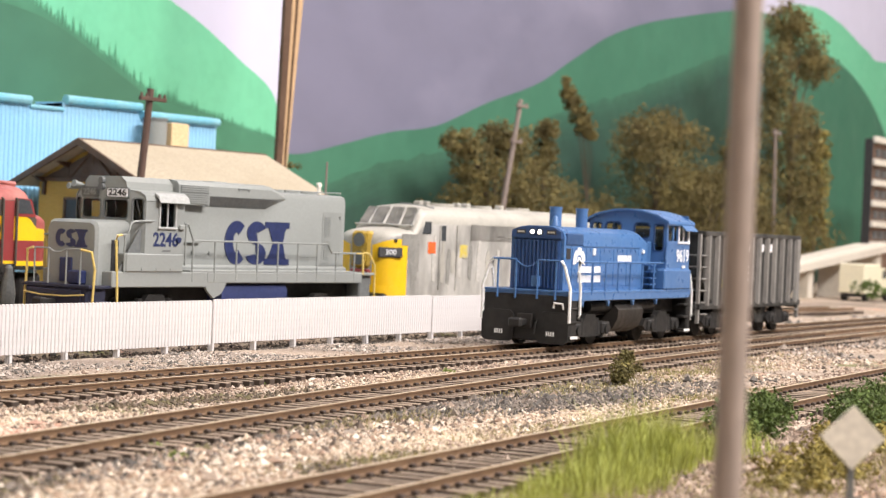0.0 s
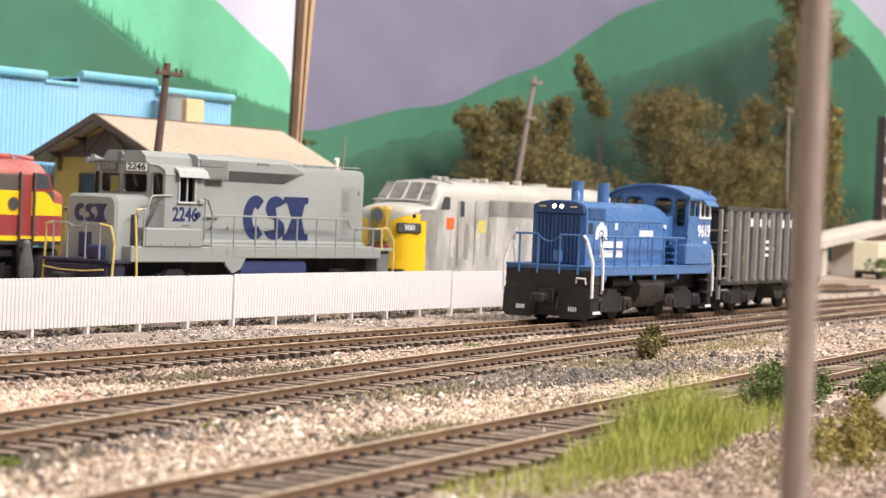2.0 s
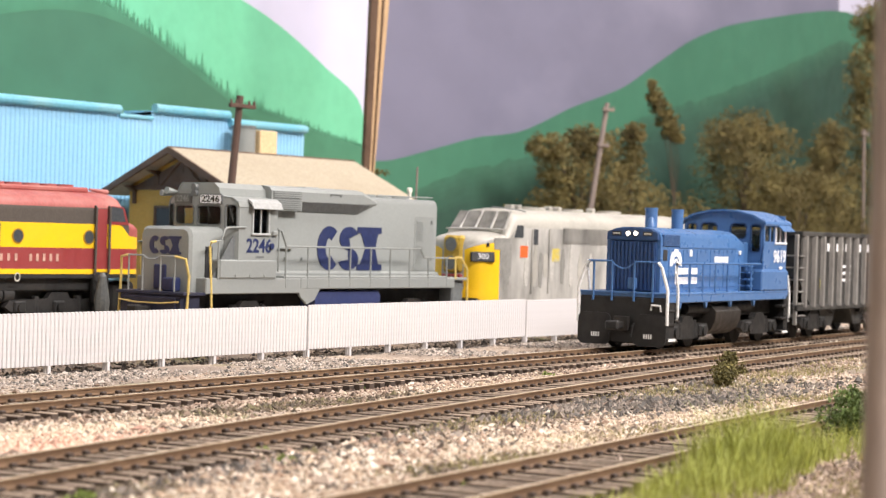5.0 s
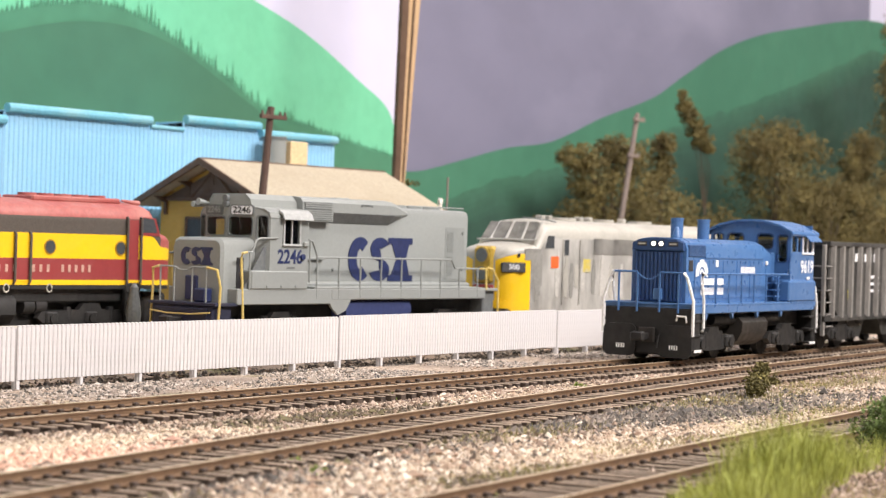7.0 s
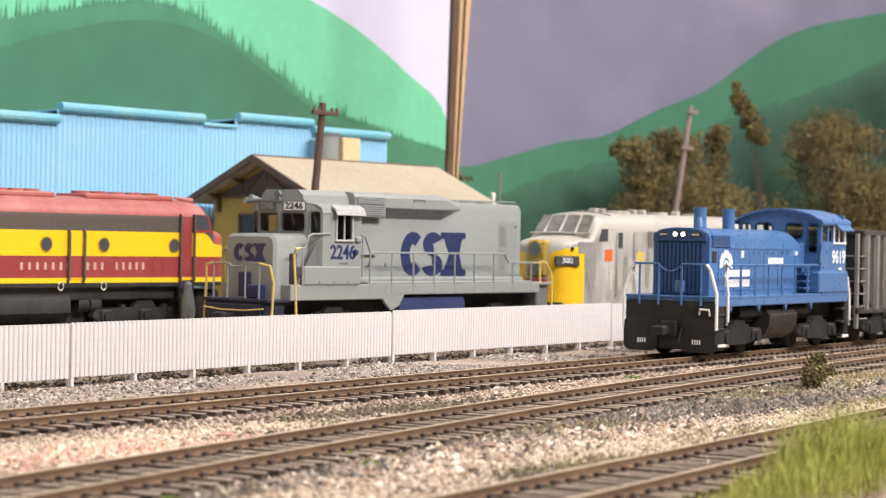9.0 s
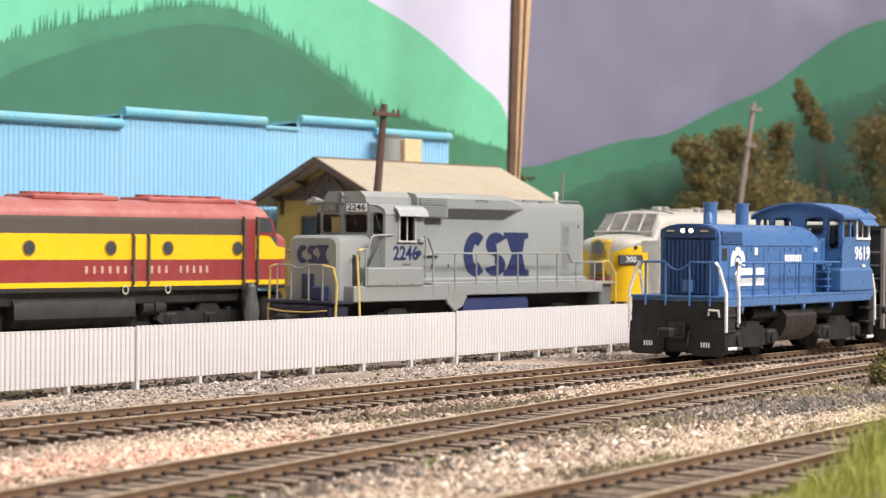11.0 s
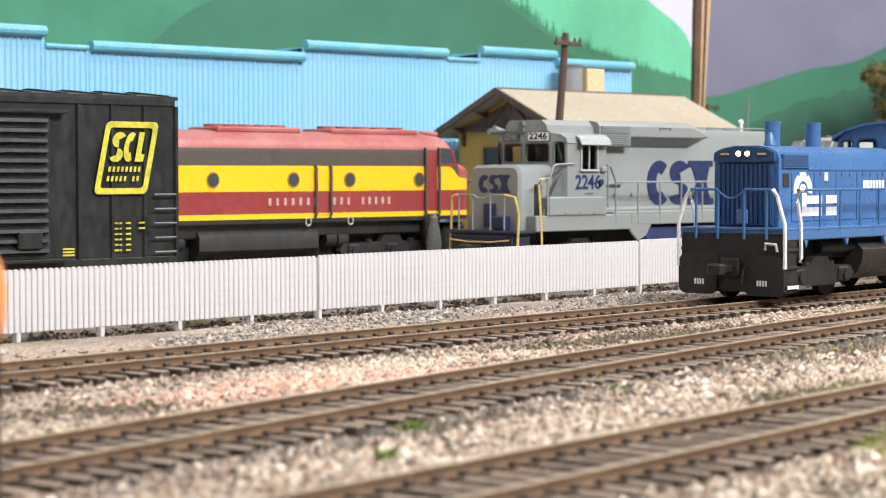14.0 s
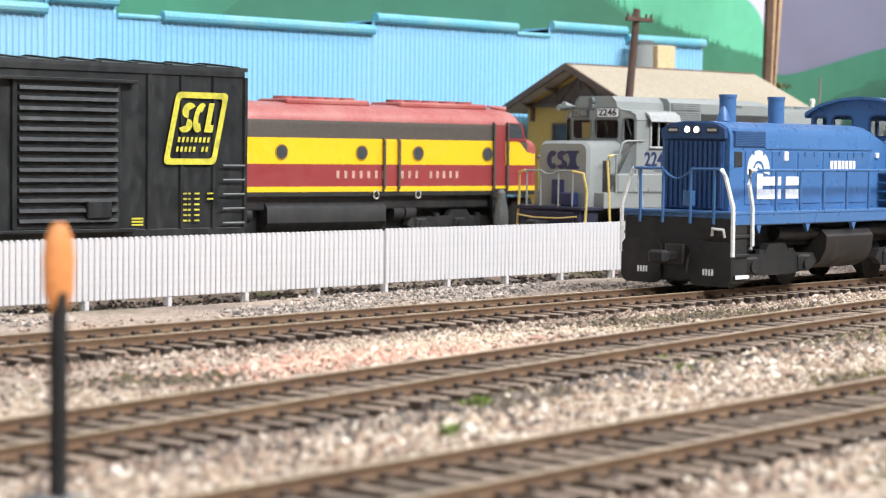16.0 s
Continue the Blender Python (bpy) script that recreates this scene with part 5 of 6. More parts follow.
    rails_part("stanchion", [[(-0.9, y, 17.5), (-0.9, y, 31.6)] for y in (-11.8, -4.4, 4.4, 11.8)], 0.45, BLUE, c)
    rails_part("safety_chain", [[(-0.9, 4.4 - k * 0.88, 31.4 - 2.2 * math.sin(math.pi * k / 10)) for k in range(11)]], 0.3, BLUE, c)
    part("front_bracket", Shape().box(-0.6, 0.4, -5, -1.6, 22, 26, 0.2), BLUE, c)
    rails_part("lever", [[(-0.7, -15.2, 14.2), (-1.4, -15.2, 16.2), (-1.4, -11.8, 16.4), (-0.9, -11.4, 14.6)]], 0.45, HANDRAIL_WHITE, c)
    bogie(c, 25, 2, 26)
    bogie(c, 97, 2, 26)
    coupler(c, -1, -1)
    coupler(c, 121, 1)
    return c


def build_hopper():
    h = thing("hopper_car", "weathered dark grey ribbed open hopper car model", "freight car")
    L_ = 128
    y = -16.2
    for ya, yb in ((y, y + 1), (-y - 1, -y)):
        part("side_sheet", Shape().prism([(14, 13), (L_ - 14, 13), (L_, 24), (L_, 44), (0, 44), (0, 24)], ya, yb, "y"), HOPPER, h)
    for x in (0.3, L_ - 1.2):
        part("end_sheet", Shape().box(x, x + 0.9, -15.4, 15.4, 26, 44), HOPPER, h)
    for o in ([(1, 27), (46, 10), (46, 11), (1, 28)], [(L_ - 1, 27), (L_ - 46, 10), (L_ - 46, 11), (L_ - 1, 28)]):
        part("slope_sheet", Shape().prism(o, -15.2, 15.2, "y"), HOPPER, h)
    for box in ((-0.8, L_ + 0.8, y - 1.0, y + 0.8), (-0.8, L_ + 0.8, -y - 0.8, -y + 1.0), (-0.8, 1, y + 0.8, -y - 0.8), (L_ - 1, L_ + 0.8, y + 0.8, -y - 0.8)):
        part("top_chord", Shape().box(*box, 43.4, 45.4, 0.2), HOPPER, h)
    for ya, yb in ((y - 0.6, y + 0.8), (-y - 0.8, -y + 0.6)):
        part("side_sill", Shape().box(-4, L_ + 4, ya, yb, 12, 14.4, 0.2), HOPPER, h)
    for i in range(12):
        x = 3 + i * 10.9
        for ya, yb in ((y - 1.6, y), (-y, -y + 1.6)):
            part("side_rib", Shape().prism([(x, ya), (x + 1.8, ya), (x + 2.4, yb), (x - 0.6, yb)] if ya < 0 else [(x - 0.6, ya), (x + 2.4, ya), (x + 1.8, yb), (x, yb)], 13.5, 43.6, "z"), RIB, h, "streaked side rib with highlight in its colour")
    for x in (44, 84):
        part("hopper_bay", Shape().prism([(x - 12, 13), (x + 12, 13), (x + 5, 4.5), (x - 5, 4.5)], -13, 13, "y"), HOPPER, h)
    for x in (-3, L_ + 3):
        part("end_sill", Shape().box(x - 1.2, x + 1.2, -15, 15, 11, 15, 0.3), HOPPER, h)
        for yy in (-15.4, 15.4):
            part("corner_post", Shape().box(x - 0.8, x + 0.8, yy - 0.8, yy + 0.8, 6, 44, 0.2), RIB, h)
            part("brace", Shape().rod([(x, yy * 0.7, 14), (x + (11 if x < 0 else -11), yy * 0.7, 30)], 0.7, 6), HOPPER, h)
        for i in range(6):
            part("ladder_rung", Shape().rod([(x, -15.2, 10 + i * 5), (x, -7, 10 + i * 5)], 0.35, 5), RIB, h)
            part("ladder_rung", Shape().rod([(x, -16.6, 10 + i * 5), (x + (8 if x < 0 else -8), -16.8, 10 + i * 5)], 0.35, 5), RIB, h)
    part("brake_wheel", Shape().disc((-4.6, 6, 34), 3.2, "x", 0.5, 16), HOPPER, h)
    for i in range(11):
        x = 32 + i * 6
        part("lettering_bar", Shape().box(x, x + 3, y - 0.1, y, 37.2, 40.6), MARK_WHITE, h) if i % 12 not in (5,) else None
    part("yellow_mark", Shape().box(24, 26.4, y - 0.1, y, 21, 25), MARK_YELLOW, h)
    for i in range(3):
        part("lettering_bar", Shape().box(50, 64, y - 0.1, y, 30 - i * 3, 31.2 - i * 3), MARK_WHITE, h)
    bogie(h, 22, 2, 20)
    bogie(h, 106, 2, 20)
    coupler(h, -3, -1)
    return h


build_grey_diesel()
build_red_diesel()
build_silver_diesel()
build_box_car()
SWITCHER = build_switcher()
HOPPER_CAR = build_hopper()


# ---- buildings ----
SHED = material("sky_blue_corrugated_metal", (0.27, 0.55, 0.78), 0.45, vary=0.05, stain=(0.38, 0.6, 0.76), amount=0.4, spread=14, bump=0.01)
SHED_CAP = material("turquoise_ridge_metal", (0.16, 0.45, 0.58), 0.4, stain=(0.3, 0.5, 0.5), amount=0.5, spread=50, bump=0.01)
STATION_WALL = material("ochre_yellow_boards", (0.46, 0.27, 0.05), 0.7, vary=0.1, bump=0.05, stretch=(1, 1, 4))
STATION_ROOF = material("sandy_tan_roof", (0.4, 0.345, 0.255), 0.9, vary=0.1, grain=700, stain=(0.34, 0.285, 0.2), amount=0.5, spread=25, bump=0.05)
BROWN_WOOD = material("dark_brown_wood", (0.09, 0.05, 0.03), 0.7, stain=(0.15, 0.09, 0.055), amount=0.5, spread=60, bump=0.05)
POLE_WOOD = material("red_brown_pole_wood", (0.09, 0.05, 0.036), 0.7, stain=(0.2, 0.12, 0.08), amount=0.5, spread=80, bump=0.05, stretch=(1, 1, 0.2))
GREY_POLE = material("grey_brown_pole_wood", (0.2, 0.16, 0.14), 0.75, stain=(0.3, 0.24, 0.2), amount=0.5, spread=40, bump=0.05, stretch=(1, 1, 0.2))
TAN_WOOD = material("pale_varnished_wood", (0.5, 0.34, 0.19), 0.55, stain=(0.3, 0.18, 0.09), amount=0.5, spread=30, bump=0.05, stretch=(1, 1, 0.1))
TAN_BOX = material("tan_box_paint", (0.7, 0.52, 0.3), 0.6, bump=0.01)
CONCRETE = material("pale_concrete", (0.6, 0.55, 0.47), 0.85, stain=(0.45, 0.4, 0.33), amount=0.5, spread=30, bump=0.05)
BRICK_BROWN = material("brown_card_wall", (0.2, 0.12, 0.08), 0.8, stain=(0.14, 0.08, 0.06), amount=0.5, spread=20, bump=0.03)
LEDGE = material("off_white_ledge", (0.75, 0.71, 0.62), 0.6, bump=0.01)


def build_shed():
    u = thing("warehouse", "sky-blue corrugated metal warehouse with uneven roof edge", "building")
    spans = [(-300, -122, 90), (-122, -88, 95), (-88, -66, 90.5), (-66, 54, 90), (54, 148, 95.8), (148, 172, 94.4), (172, 229, 98.2), (229, 293, 94.4)]
    for x0, x1, h in spans:
        s = Shape()
        front, x = [], x0
        while x < x1 - 0.01:
            for a, d in ((0, 0), (0.55, -0.55), (1.0, -0.55), (1.5, 0)):
                if x + a < x1:
                    front.append((x + a, 400 + d))
            x += 2.9
        front += [(x1, 400), (x1, 520 if x1 > 290 else 420), (x0, 520 if x1 > 290 else 420)]
        s.prism(front, -4, h, "z")
        part("wall_panel", s, SHED, u, smooth=0)
        if not (-88 <= x0 < -66 or x0 == 148):
            part("roof_edge", Shape().rod([(x0 + 0.5, 398.6, h + 1.2), (x1 - 0.5, 398.6, h + 1.2)], 2.4, 10), SHED_CAP, u, "turquoise rounded roof edge")
        else:
            part("roof_edge", Shape().rod([(x0 + 0.2, 399.4, h - 0.2), (x1 - 0.2, 399.4, h - 0.2)], 1.1, 8), SHED_CAP, u, "thin turquoise roof edge")
        part("roof", Shape().prism([(400.5, h - 0.5), (515, h - 6), (515, h - 8), (400.5, h - 2.5)], x0, x1), SHED_CAP, u)


def build_station():
    u = thing("station_house", "ochre station building with tan gabled roof and brown brackets", "building")
    x0, x1, ridge, near, far = 134, 276, 350, 304, 396
    s = Shape()
    s.prism([(314, -4), (314, 59.5), (350, 74), (386, 59.5), (386, -4)], 144, 268)
    part("wall", s, STATION_WALL, u, smooth=0)
    for side, e in (("near", near), ("far", far)):
        part("roof_slope", Shape().prism([(ridge, 77.5), (e, 55.5), (e, 53.9), (ridge, 75.4)], x0, x1), STATION_ROOF, u, smooth=0)
    part("ridge_cap", Shape().rod([(x0, ridge, 77.2), (x1, ridge, 77.2)], 0.8, 6), BROWN_WOOD, u)
    for e in (near, far):
        part("barge_board", Shape().prism([(ridge, 77.8), (e, 55.8), (e, 52.8), (ridge, 74.4)], x0 - 1.6, x0), BROWN_WOOD, u, "brown barge board")
    for y in (318, 334, 350, 366, 382):
        top = 75 - abs(y - 350) * 0.47
        part("bracket", Shape().prism([(135, top - 1), (144, top - 1), (144, top - 10), (142.6, top - 10), (142.6, top - 4)], y - 0.9, y + 0.9, "y"), BROWN_WOOD, u)
    part("gable_panel", Shape().prism([(318, 58.5), (350, 71.5), (382, 58.5)], 143, 144.1), BROWN_WOOD, u, "dark brown gable boards")
    part("gable_beam", Shape().box(142.4, 143.4, 314, 386, 56.8, 59, 0.2), BROWN_WOOD, u)
    part("gable_strut", Shape().rod([(142.6, 350, 72), (142.6, 336, 59)], 0.8, 5).rod([(142.6, 350, 72), (142.6, 364, 59)], 0.8, 5), BROWN_WOOD, u)
    for y in (334, 362):
        part("window", Shape().box(143.2, 144.3, y - 5, y + 5, 30, 48, 0.2), DARK, u, "dark station window")
        part("window_frame", Shape().box(142.6, 143.4, y - 6, y - 5, 29, 49).box(142.6, 143.4, y + 5, y + 6, 29, 49).box(142.6, 143.4, y - 6, y + 6, 48, 49.2).box(142.6, 143.4, y - 6, y + 6, 28.6, 30), BROWN_WOOD, u)
    for x in (165, 200, 235):
        part("window", Shape().box(x, x + 14, 313.2, 314.3, 22, 46, 0.2), DARK, u, "dark station window")


def utility_pole(label, foot, top, r, arms, mat, arm=16):
    u = thing("utility_pole", label, "pole")
    a, b = Vector(foot), Vector(top)
    part("pole", Shape().rod([a, a.lerp(b, 0.5), b], r, 10, r * 0.75), mat, u)
    for k in arms:
        p = a.lerp(b, k)
        part("crossarm", Shape().box(p.x - arm / 2, p.x + arm / 2, p.y - r * 1.3, p.y - r * 0.5, p.z - 0.9, p.z + 0.9, 0.2), mat, u)
        for d in (-0.45, -0.25, 0.25, 0.45):
            part("insulator", Shape().rod([(p.x + d * arm, p.y - r, p.z + 0.8), (p.x + d * arm, p.y - r, p.z + 2.6)], 0.7, 8, 0.45), mat, u)
    return u


build_shed()
build_station()
utility_pole("red-brown wooden utility pole with a short crossarm", (97, 282, -4), (108, 282, 99), 2.1, (0.955,), POLE_WOOD, 17)
utility_pole("leaning grey utility pole among the trees", (650, 440, -4), (684, 440, 139), 2.3, (0.78, 0.965), GREY_POLE, 15)
utility_pole("thin grey utility pole beside the tall tree", (1124, 430, -4), (1116, 430, 146), 2.0, (0.97,), GREY_POLE, 18)
u = thing("wooden_post", "tall pale and dark wooden post at the backdrop joint", "post")
def leaning(xa, xb, xc, xd, y0, y1):
    """A board from the table up: left and right edge at height 80, and again at 187."""
    ring = []
    for z in (-4, 80, 187, 420):
        w = (z - 80) / 107 if z < 400 else 2.2
        a, b = xa + (xc - xa) * w, xb + (xd - xb) * w
        ring.append([(a, y0, z), (b, y0, z), (b, y1, z), (a, y1, z)])
    return Shape().loft(ring)


part("post", leaning(383.1, 389.3, 387.0, 399.0, 424, 426), TAN_WOOD, u)
part("dark_batten", leaning(377.6, 383.0, 380.0, 386.8, 423, 425.5), BROWN_WOOD, u, "dark brown batten")
part("dark_batten", leaning(386.0, 387.0, 391.6, 393.4, 423.2, 424), BROWN_WOOD, u, "dark brown batten")
u = thing("rooftop_hut", "tan box hut with a grey tank beside it", "hut")
part("hut", Shape().box(238, 252, 384, 394, -4, 92, 0.4), TAN_BOX, u)
part("tank", Shape().disc((229, 388, 44), 6.4, "z", 97, 20), GREY, u, "grey upright tank")
part("lid", Shape().disc((229, 388, 93), 6.8, "z", 1.6, 20), GREY_DARK, u)
u = thing("lineside_mast", "thin grey lineside mast with a small white dome", "mast")
part("mast", Shape().rod([(166, 226, -4), (168, 226, 70)], 0.5, 6), GREY_POLE, u)
part("cabinet", Shape().rod([(160, 224, -4), (160, 224, 58)], 0.9, 8), LEDGE, u)
part("dome", Shape().loft([[(157 + r * math.cos(a), 216 + r * math.sin(a), z) for a in (k * math.pi / 6 for k in range(12))] for r, z in ((1.5, -4), (1.5, 48), (1.2, 49.4), (0.5, 50.2))]), LEDGE, u, "white domed post")
part("lamp_head", Shape().disc((160, 224, 59), 1.3, "y", 1.2, 14), LEDGE, u)
solid("concrete_pad", Shape().box(-420, 60, 207.5, 249, -5, 4.6, 0.4), CONCRETE, "pale concrete pad between the yard tracks", "pavement", kind="structure")
s = Shape()
s.loft([[(-12 + r * math.cos(a), 243 + r * math.sin(a), z) for a in (k * math.pi / 5 for k in range(10))] for r, z in ((2.6, 4.6), (3.1, 9), (2.4, 14), (1.6, 17.5), (1.7, 19), (0.8, 20.4))])
solid("figurine", s, GREY_DARK, "small dark grey plastic figurine beside the red locomotive", "figurine")


def build_far_block():
    u = thing("apartment_block", "brown building block with off-white ledges", "building")
    u.matrix_basis = pose(1.433, 0.46, 0, 0, 0, 6)
    part("wall", Shape().box(0, 230, 0, 8, -4, 152, 0.5), BRICK_BROWN, u)
    part("corner_strip", Shape().box(-2.5, 0, -1, 8, -4, 156, 0.3), DARK, u, "black corner strip")
    for z in (40, 62, 84, 106, 128, 152):
        part("ledge", Shape().box(0.2, 234, -5, 0.2, z, z + 6.5, 0.5), LEDGE, u, "off-white ledge")
    for z in (49, 71, 93, 115, 137):
        for i in range(8):
            part("window", Shape().box(12 + i * 26, 30 + i * 26, -1.2, 0.4, z, z + 9, 0.2), WINDOW, u)
    v = thing("roadway_ramp", "pale concrete roadway ramp on piers", "ramp")
    part("deck", Shape().prism([(870, 12), (1130, 38), (1130, 44), (870, 18)], 318, 352, "y"), CONCRETE, v)
    part("parapet", Shape().prism([(870, 18), (1130, 44), (1130, 47), (870, 21)], 318, 320, "y"), LEDGE, v)
    for x in (960, 1040, 1110):
        part("pier", Shape().box(x - 5, x + 5, 322, 348, -5, 20 + (x - 900) * 0.085, 0.5), CONCRETE, v)
    w = thing("delivery_truck", "small cream delivery truck parked under the ramp", "truck", pose(0.955, 0.285, -0.003))
    cream = material("cream_truck_paint", (0.75, 0.7, 0.52), 0.45, bump=0.0)
    part("cargo_box", Shape().box(0, 36, -11, 11, 6, 30, 0.8), cream, w)
    part("cab", Shape().prism([(37, 5), (37, 27), (48, 27), (53, 18), (62, 16), (63, 5)], -10, 10, "y"), cream, w)
    part("cab_window", Shape().prism([(42, 18.5), (42, 25), (47.5, 25), (51, 18.5)], -10.3, -9.9, "y"), WINDOW, w)
    part("chassis", Shape().box(1, 62, -8, 8, 3, 6.4, 0.3), BLACK, w)
    for x in (9, 54):
        for y in (-9, 9):
            part("wheel", Shape().disc((x, y, 4), 4.6, "y", 3.4, 18), BLACK, w)


build_far_block()


# ---- trees, bushes and grass ----
OLIVE = material("brown_olive_foam_foliage", (0.175, 0.142, 0.05), 0.95, vary=0.35, grain=110, stain=(0.075, 0.056, 0.022), amount=0.7, spread=30, island=0.22, bump=0.0)
LEAF_GREEN = material("dark_green_foam_foliage", (0.095, 0.14, 0.035), 0.9, vary=0.35, grain=300, island=0.4, bump=0.0)
OCHRE_LEAF = material("ochre_green_foam_foliage", (0.27, 0.22, 0.06), 0.9, vary=0.3, grain=300, island=0.35, bump=0.0)
BUSH_BROWN = material("brown_green_foam_foliage", (0.14, 0.12, 0.04), 0.9, vary=0.35, grain=600, island=0.45, bump=0.0)
GRASS = material("bright_yellow_green_grass", (0.37, 0.4, 0.085), 0.7, vary=0.2, grain=400, island=0.35, bump=0.0)
BARK = material("twig_bark", (0.08, 0.06, 0.04), 0.9, bump=0.05)


def foliage(rng, blobs, leaf, per):
    """Many small crumbs of leaf gathered in uneven clumps: blobs are (x, y, z, rx, rz)."""
    v, f = [], []
    for x, y, z, rx, rz in blobs:
        clumps = []
        for _ in range(max(6, int(per / 14))):
            d = Vector((rng.gauss(0, 1), rng.gauss(0, 1), rng.gauss(0, 1))).normalized() * rng.uniform(0.35, 1.0)
            clumps.append((x + d.x * rx, y + d.y * rx, z + d.z * rz, rng.uniform(0.14, 0.34) * min(rx, rz)))
        for _ in range(per):
            cx, cy, cz, cr = rng.choice(clumps)
            d = Vector((rng.gauss(0, 1), rng.gauss(0, 1), rng.gauss(0, 1))).normalized() * cr * rng.uniform(0.6, 1.15)
            c = Vector((cx, cy, cz)) + d
            n = len(v)
            k = leaf * rng.uniform(0.5, 1.3)
            a = [Vector((rng.uniform(-k, k), rng.uniform(-k, k), rng.uniform(-k, k))) for _ in range(4)]
            v += [tuple(c + p) for p in a]
            f += [(n, n + 1, n + 2), (n, n + 2, n + 3), (n, n + 3, n + 1), (n + 1, n + 3, n + 2)]
    s = Shape()
    s.v, s.f, s.m = v, f, [0] * len(f)
    return s


def raw_mesh(name, s, mat):
    me = bpy.data.meshes.new(name)
    me.from_pydata([(x * MM, y * MM, z * MM) for x, y, z in s.v], [], s.f)
    me.materials.append(mat)
    return me


def tree(label, x, y, blobs, leaf=2.1, per=700, mat=OLIVE, seed=1, lean=0.0, girth=3.0):
    rng = random.Random(seed)
    u = thing("tree", label, "tree")
    top = max(b[2] for b in blobs)
    mid = (x + lean, y, top * 0.75)
    part("trunk", Shape().rod([(x, y, -5), (x + lean * 0.3, y, top * 0.35), mid], girth, 8, girth * 0.4), BARK, u)
    for b in blobs:
        part("limb", Shape().rod([(x + lean * 0.4, y, min(top * 0.4, b[2] * 0.8)), ((x + b[0]) / 2, y, b[2] * 0.85), b[:3]], girth * 0.42, 6, girth * 0.16), BARK, u)
    ob = new("crown", raw_mesh("crown", foliage(rng, blobs, leaf, per), mat))
    ob.parent = u
    return u


def bush(label, blobs, leaf, per, mat, seed, name="bush"):
    me = raw_mesh(name, foliage(random.Random(seed), blobs, leaf, per), mat)
    return tagged(new(name, me), label, "bush")


Y = 470
tree("brown-olive foam tree with a broad low crown", 700, Y, [(652, Y, 105, 17, 11), (672, Y, 90, 20, 18), (702, Y, 112, 20, 13), (732, Y + 8, 106, 22, 18), (700, Y, 84, 34, 24), (735, Y, 74, 30, 26), (668, Y, 58, 24, 20)], seed=11, per=1700, leaf=1.4)
tree("narrow brown-olive foam tree", 772, Y, [(773, Y, 122, 11, 9), (773, Y, 106, 10, 14), (770, Y, 84, 18, 20), (765, Y, 60, 30, 28)], seed=12, per=1300, leaf=1.4)
tree("thin leaning olive tree with a pointed tip", 868, 478, [(814, 478, 163, 3.2, 6), (819, 478, 155, 7, 7), (827, 478, 147, 10, 8), (838, 478, 138, 11, 9), (847, 478, 130, 10, 8), (856, 478, 124, 7, 5)], seed=13, per=800, lean=-30, leaf=1.3, girth=0.8)
tree("round brown-olive foam tree", 965, Y, [(958, Y, 136, 36, 19), (932, Y, 122, 30, 20), (998, Y, 128, 32, 18), (950, Y, 98, 44, 26), (1000, Y + 6, 92, 36, 24)], seed=14, per=2600, leaf=1.4)
tree("low spreading olive foam tree", 1010, 440, [(1000, 440, 92, 36, 18), (965, 440, 76, 30, 20), (1045, 440, 84, 34, 20), (1020, 440, 54, 50, 28)], seed=15, per=2500, leaf=1.4)
tree("slim olive foam tree", 1098, 452, [(1096, 452, 136, 18, 16), (1078, 452, 118, 16, 16), (1100, 452, 104, 28, 24), (1080, 452, 76, 34, 28), (1112, 452, 58, 34, 32)], seed=16, per=2300, leaf=1.4)
tree("tall straggling olive tree reaching over the hills", 1190, 446, [(1200, 446, 232, 30, 24), (1172, 446, 252, 24, 20), (1232, 446, 212, 24, 20), (1152, 446, 200, 20, 32), (1162, 446, 160, 28, 28), (1188, 446, 120, 34, 32), (1218, 446, 150, 18, 28), (1172, 446, 78, 40, 38), (1218, 446, 92, 22, 28)], seed=17, per=2600, leaf=1.5)
tree("tall ochre foam tree trailing at the edge", 1240, 440, [(1244, 440, 130, 13, 26), (1238, 440, 100, 15, 22), (1234, 440, 66, 18, 26)], seed=18, per=900, mat=OCHRE_LEAF)
bush("dense olive scrub along the backdrop", [(668 + i * 38, 505 - (i % 3) * 9, 34 + (i * 37 % 25), 34, 28) for i in range(15)], 1.5, 2200, OLIVE, 21, "scrub")
bush("olive scrub at the foot of the trees", [(700 + i * 45, 435 - (i % 2) * 14, 24 + (i * 29 % 19), 36, 26) for i in range(12)], 1.4, 2000, OLIVE, 22, "scrub")
bush("small dark shrub beside the wooden post", [(412, 440, 60, 9, 26), (418, 440, 30, 12, 24)], 1.6, 400, OLIVE, 23)
bush("green shrubs beside the parked truck", [(935, 262, 8, 14, 9), (960, 250, 5, 10, 6)], 1.4, 500, LEAF_GREEN, 24)
bush("green shrub in front of the parked truck", [(1003, 245, 8, 15, 9), (1030, 250, 9, 14, 10), (1055, 262, 10, 14, 10)], 1.4, 500, LEAF_GREEN, 25)
bush("small brown-green shrub between the tracks", [(-30, -40, 1.5, 6.0, 4.6), (-23, -37, 5, 2.2, 2.4), (-36, -42, 0, 3, 3)], 0.5, 1100, BUSH_BROWN, 26)
bush("dark green foam bush at the track edge", [(-148, -133, 1, 8, 6), (-140, -137, 3, 7, 6), (-131, -128, 2, 8, 6)], 0.6, 1400, LEAF_GREEN, 27)
bush("dark green foam bush beside the sign", [(-122, -150, 1, 9, 7), (-104, -146, 3, 10, 7), (-86, -142, 3, 9, 7)], 0.6, 1500, LEAF_GREEN, 28)
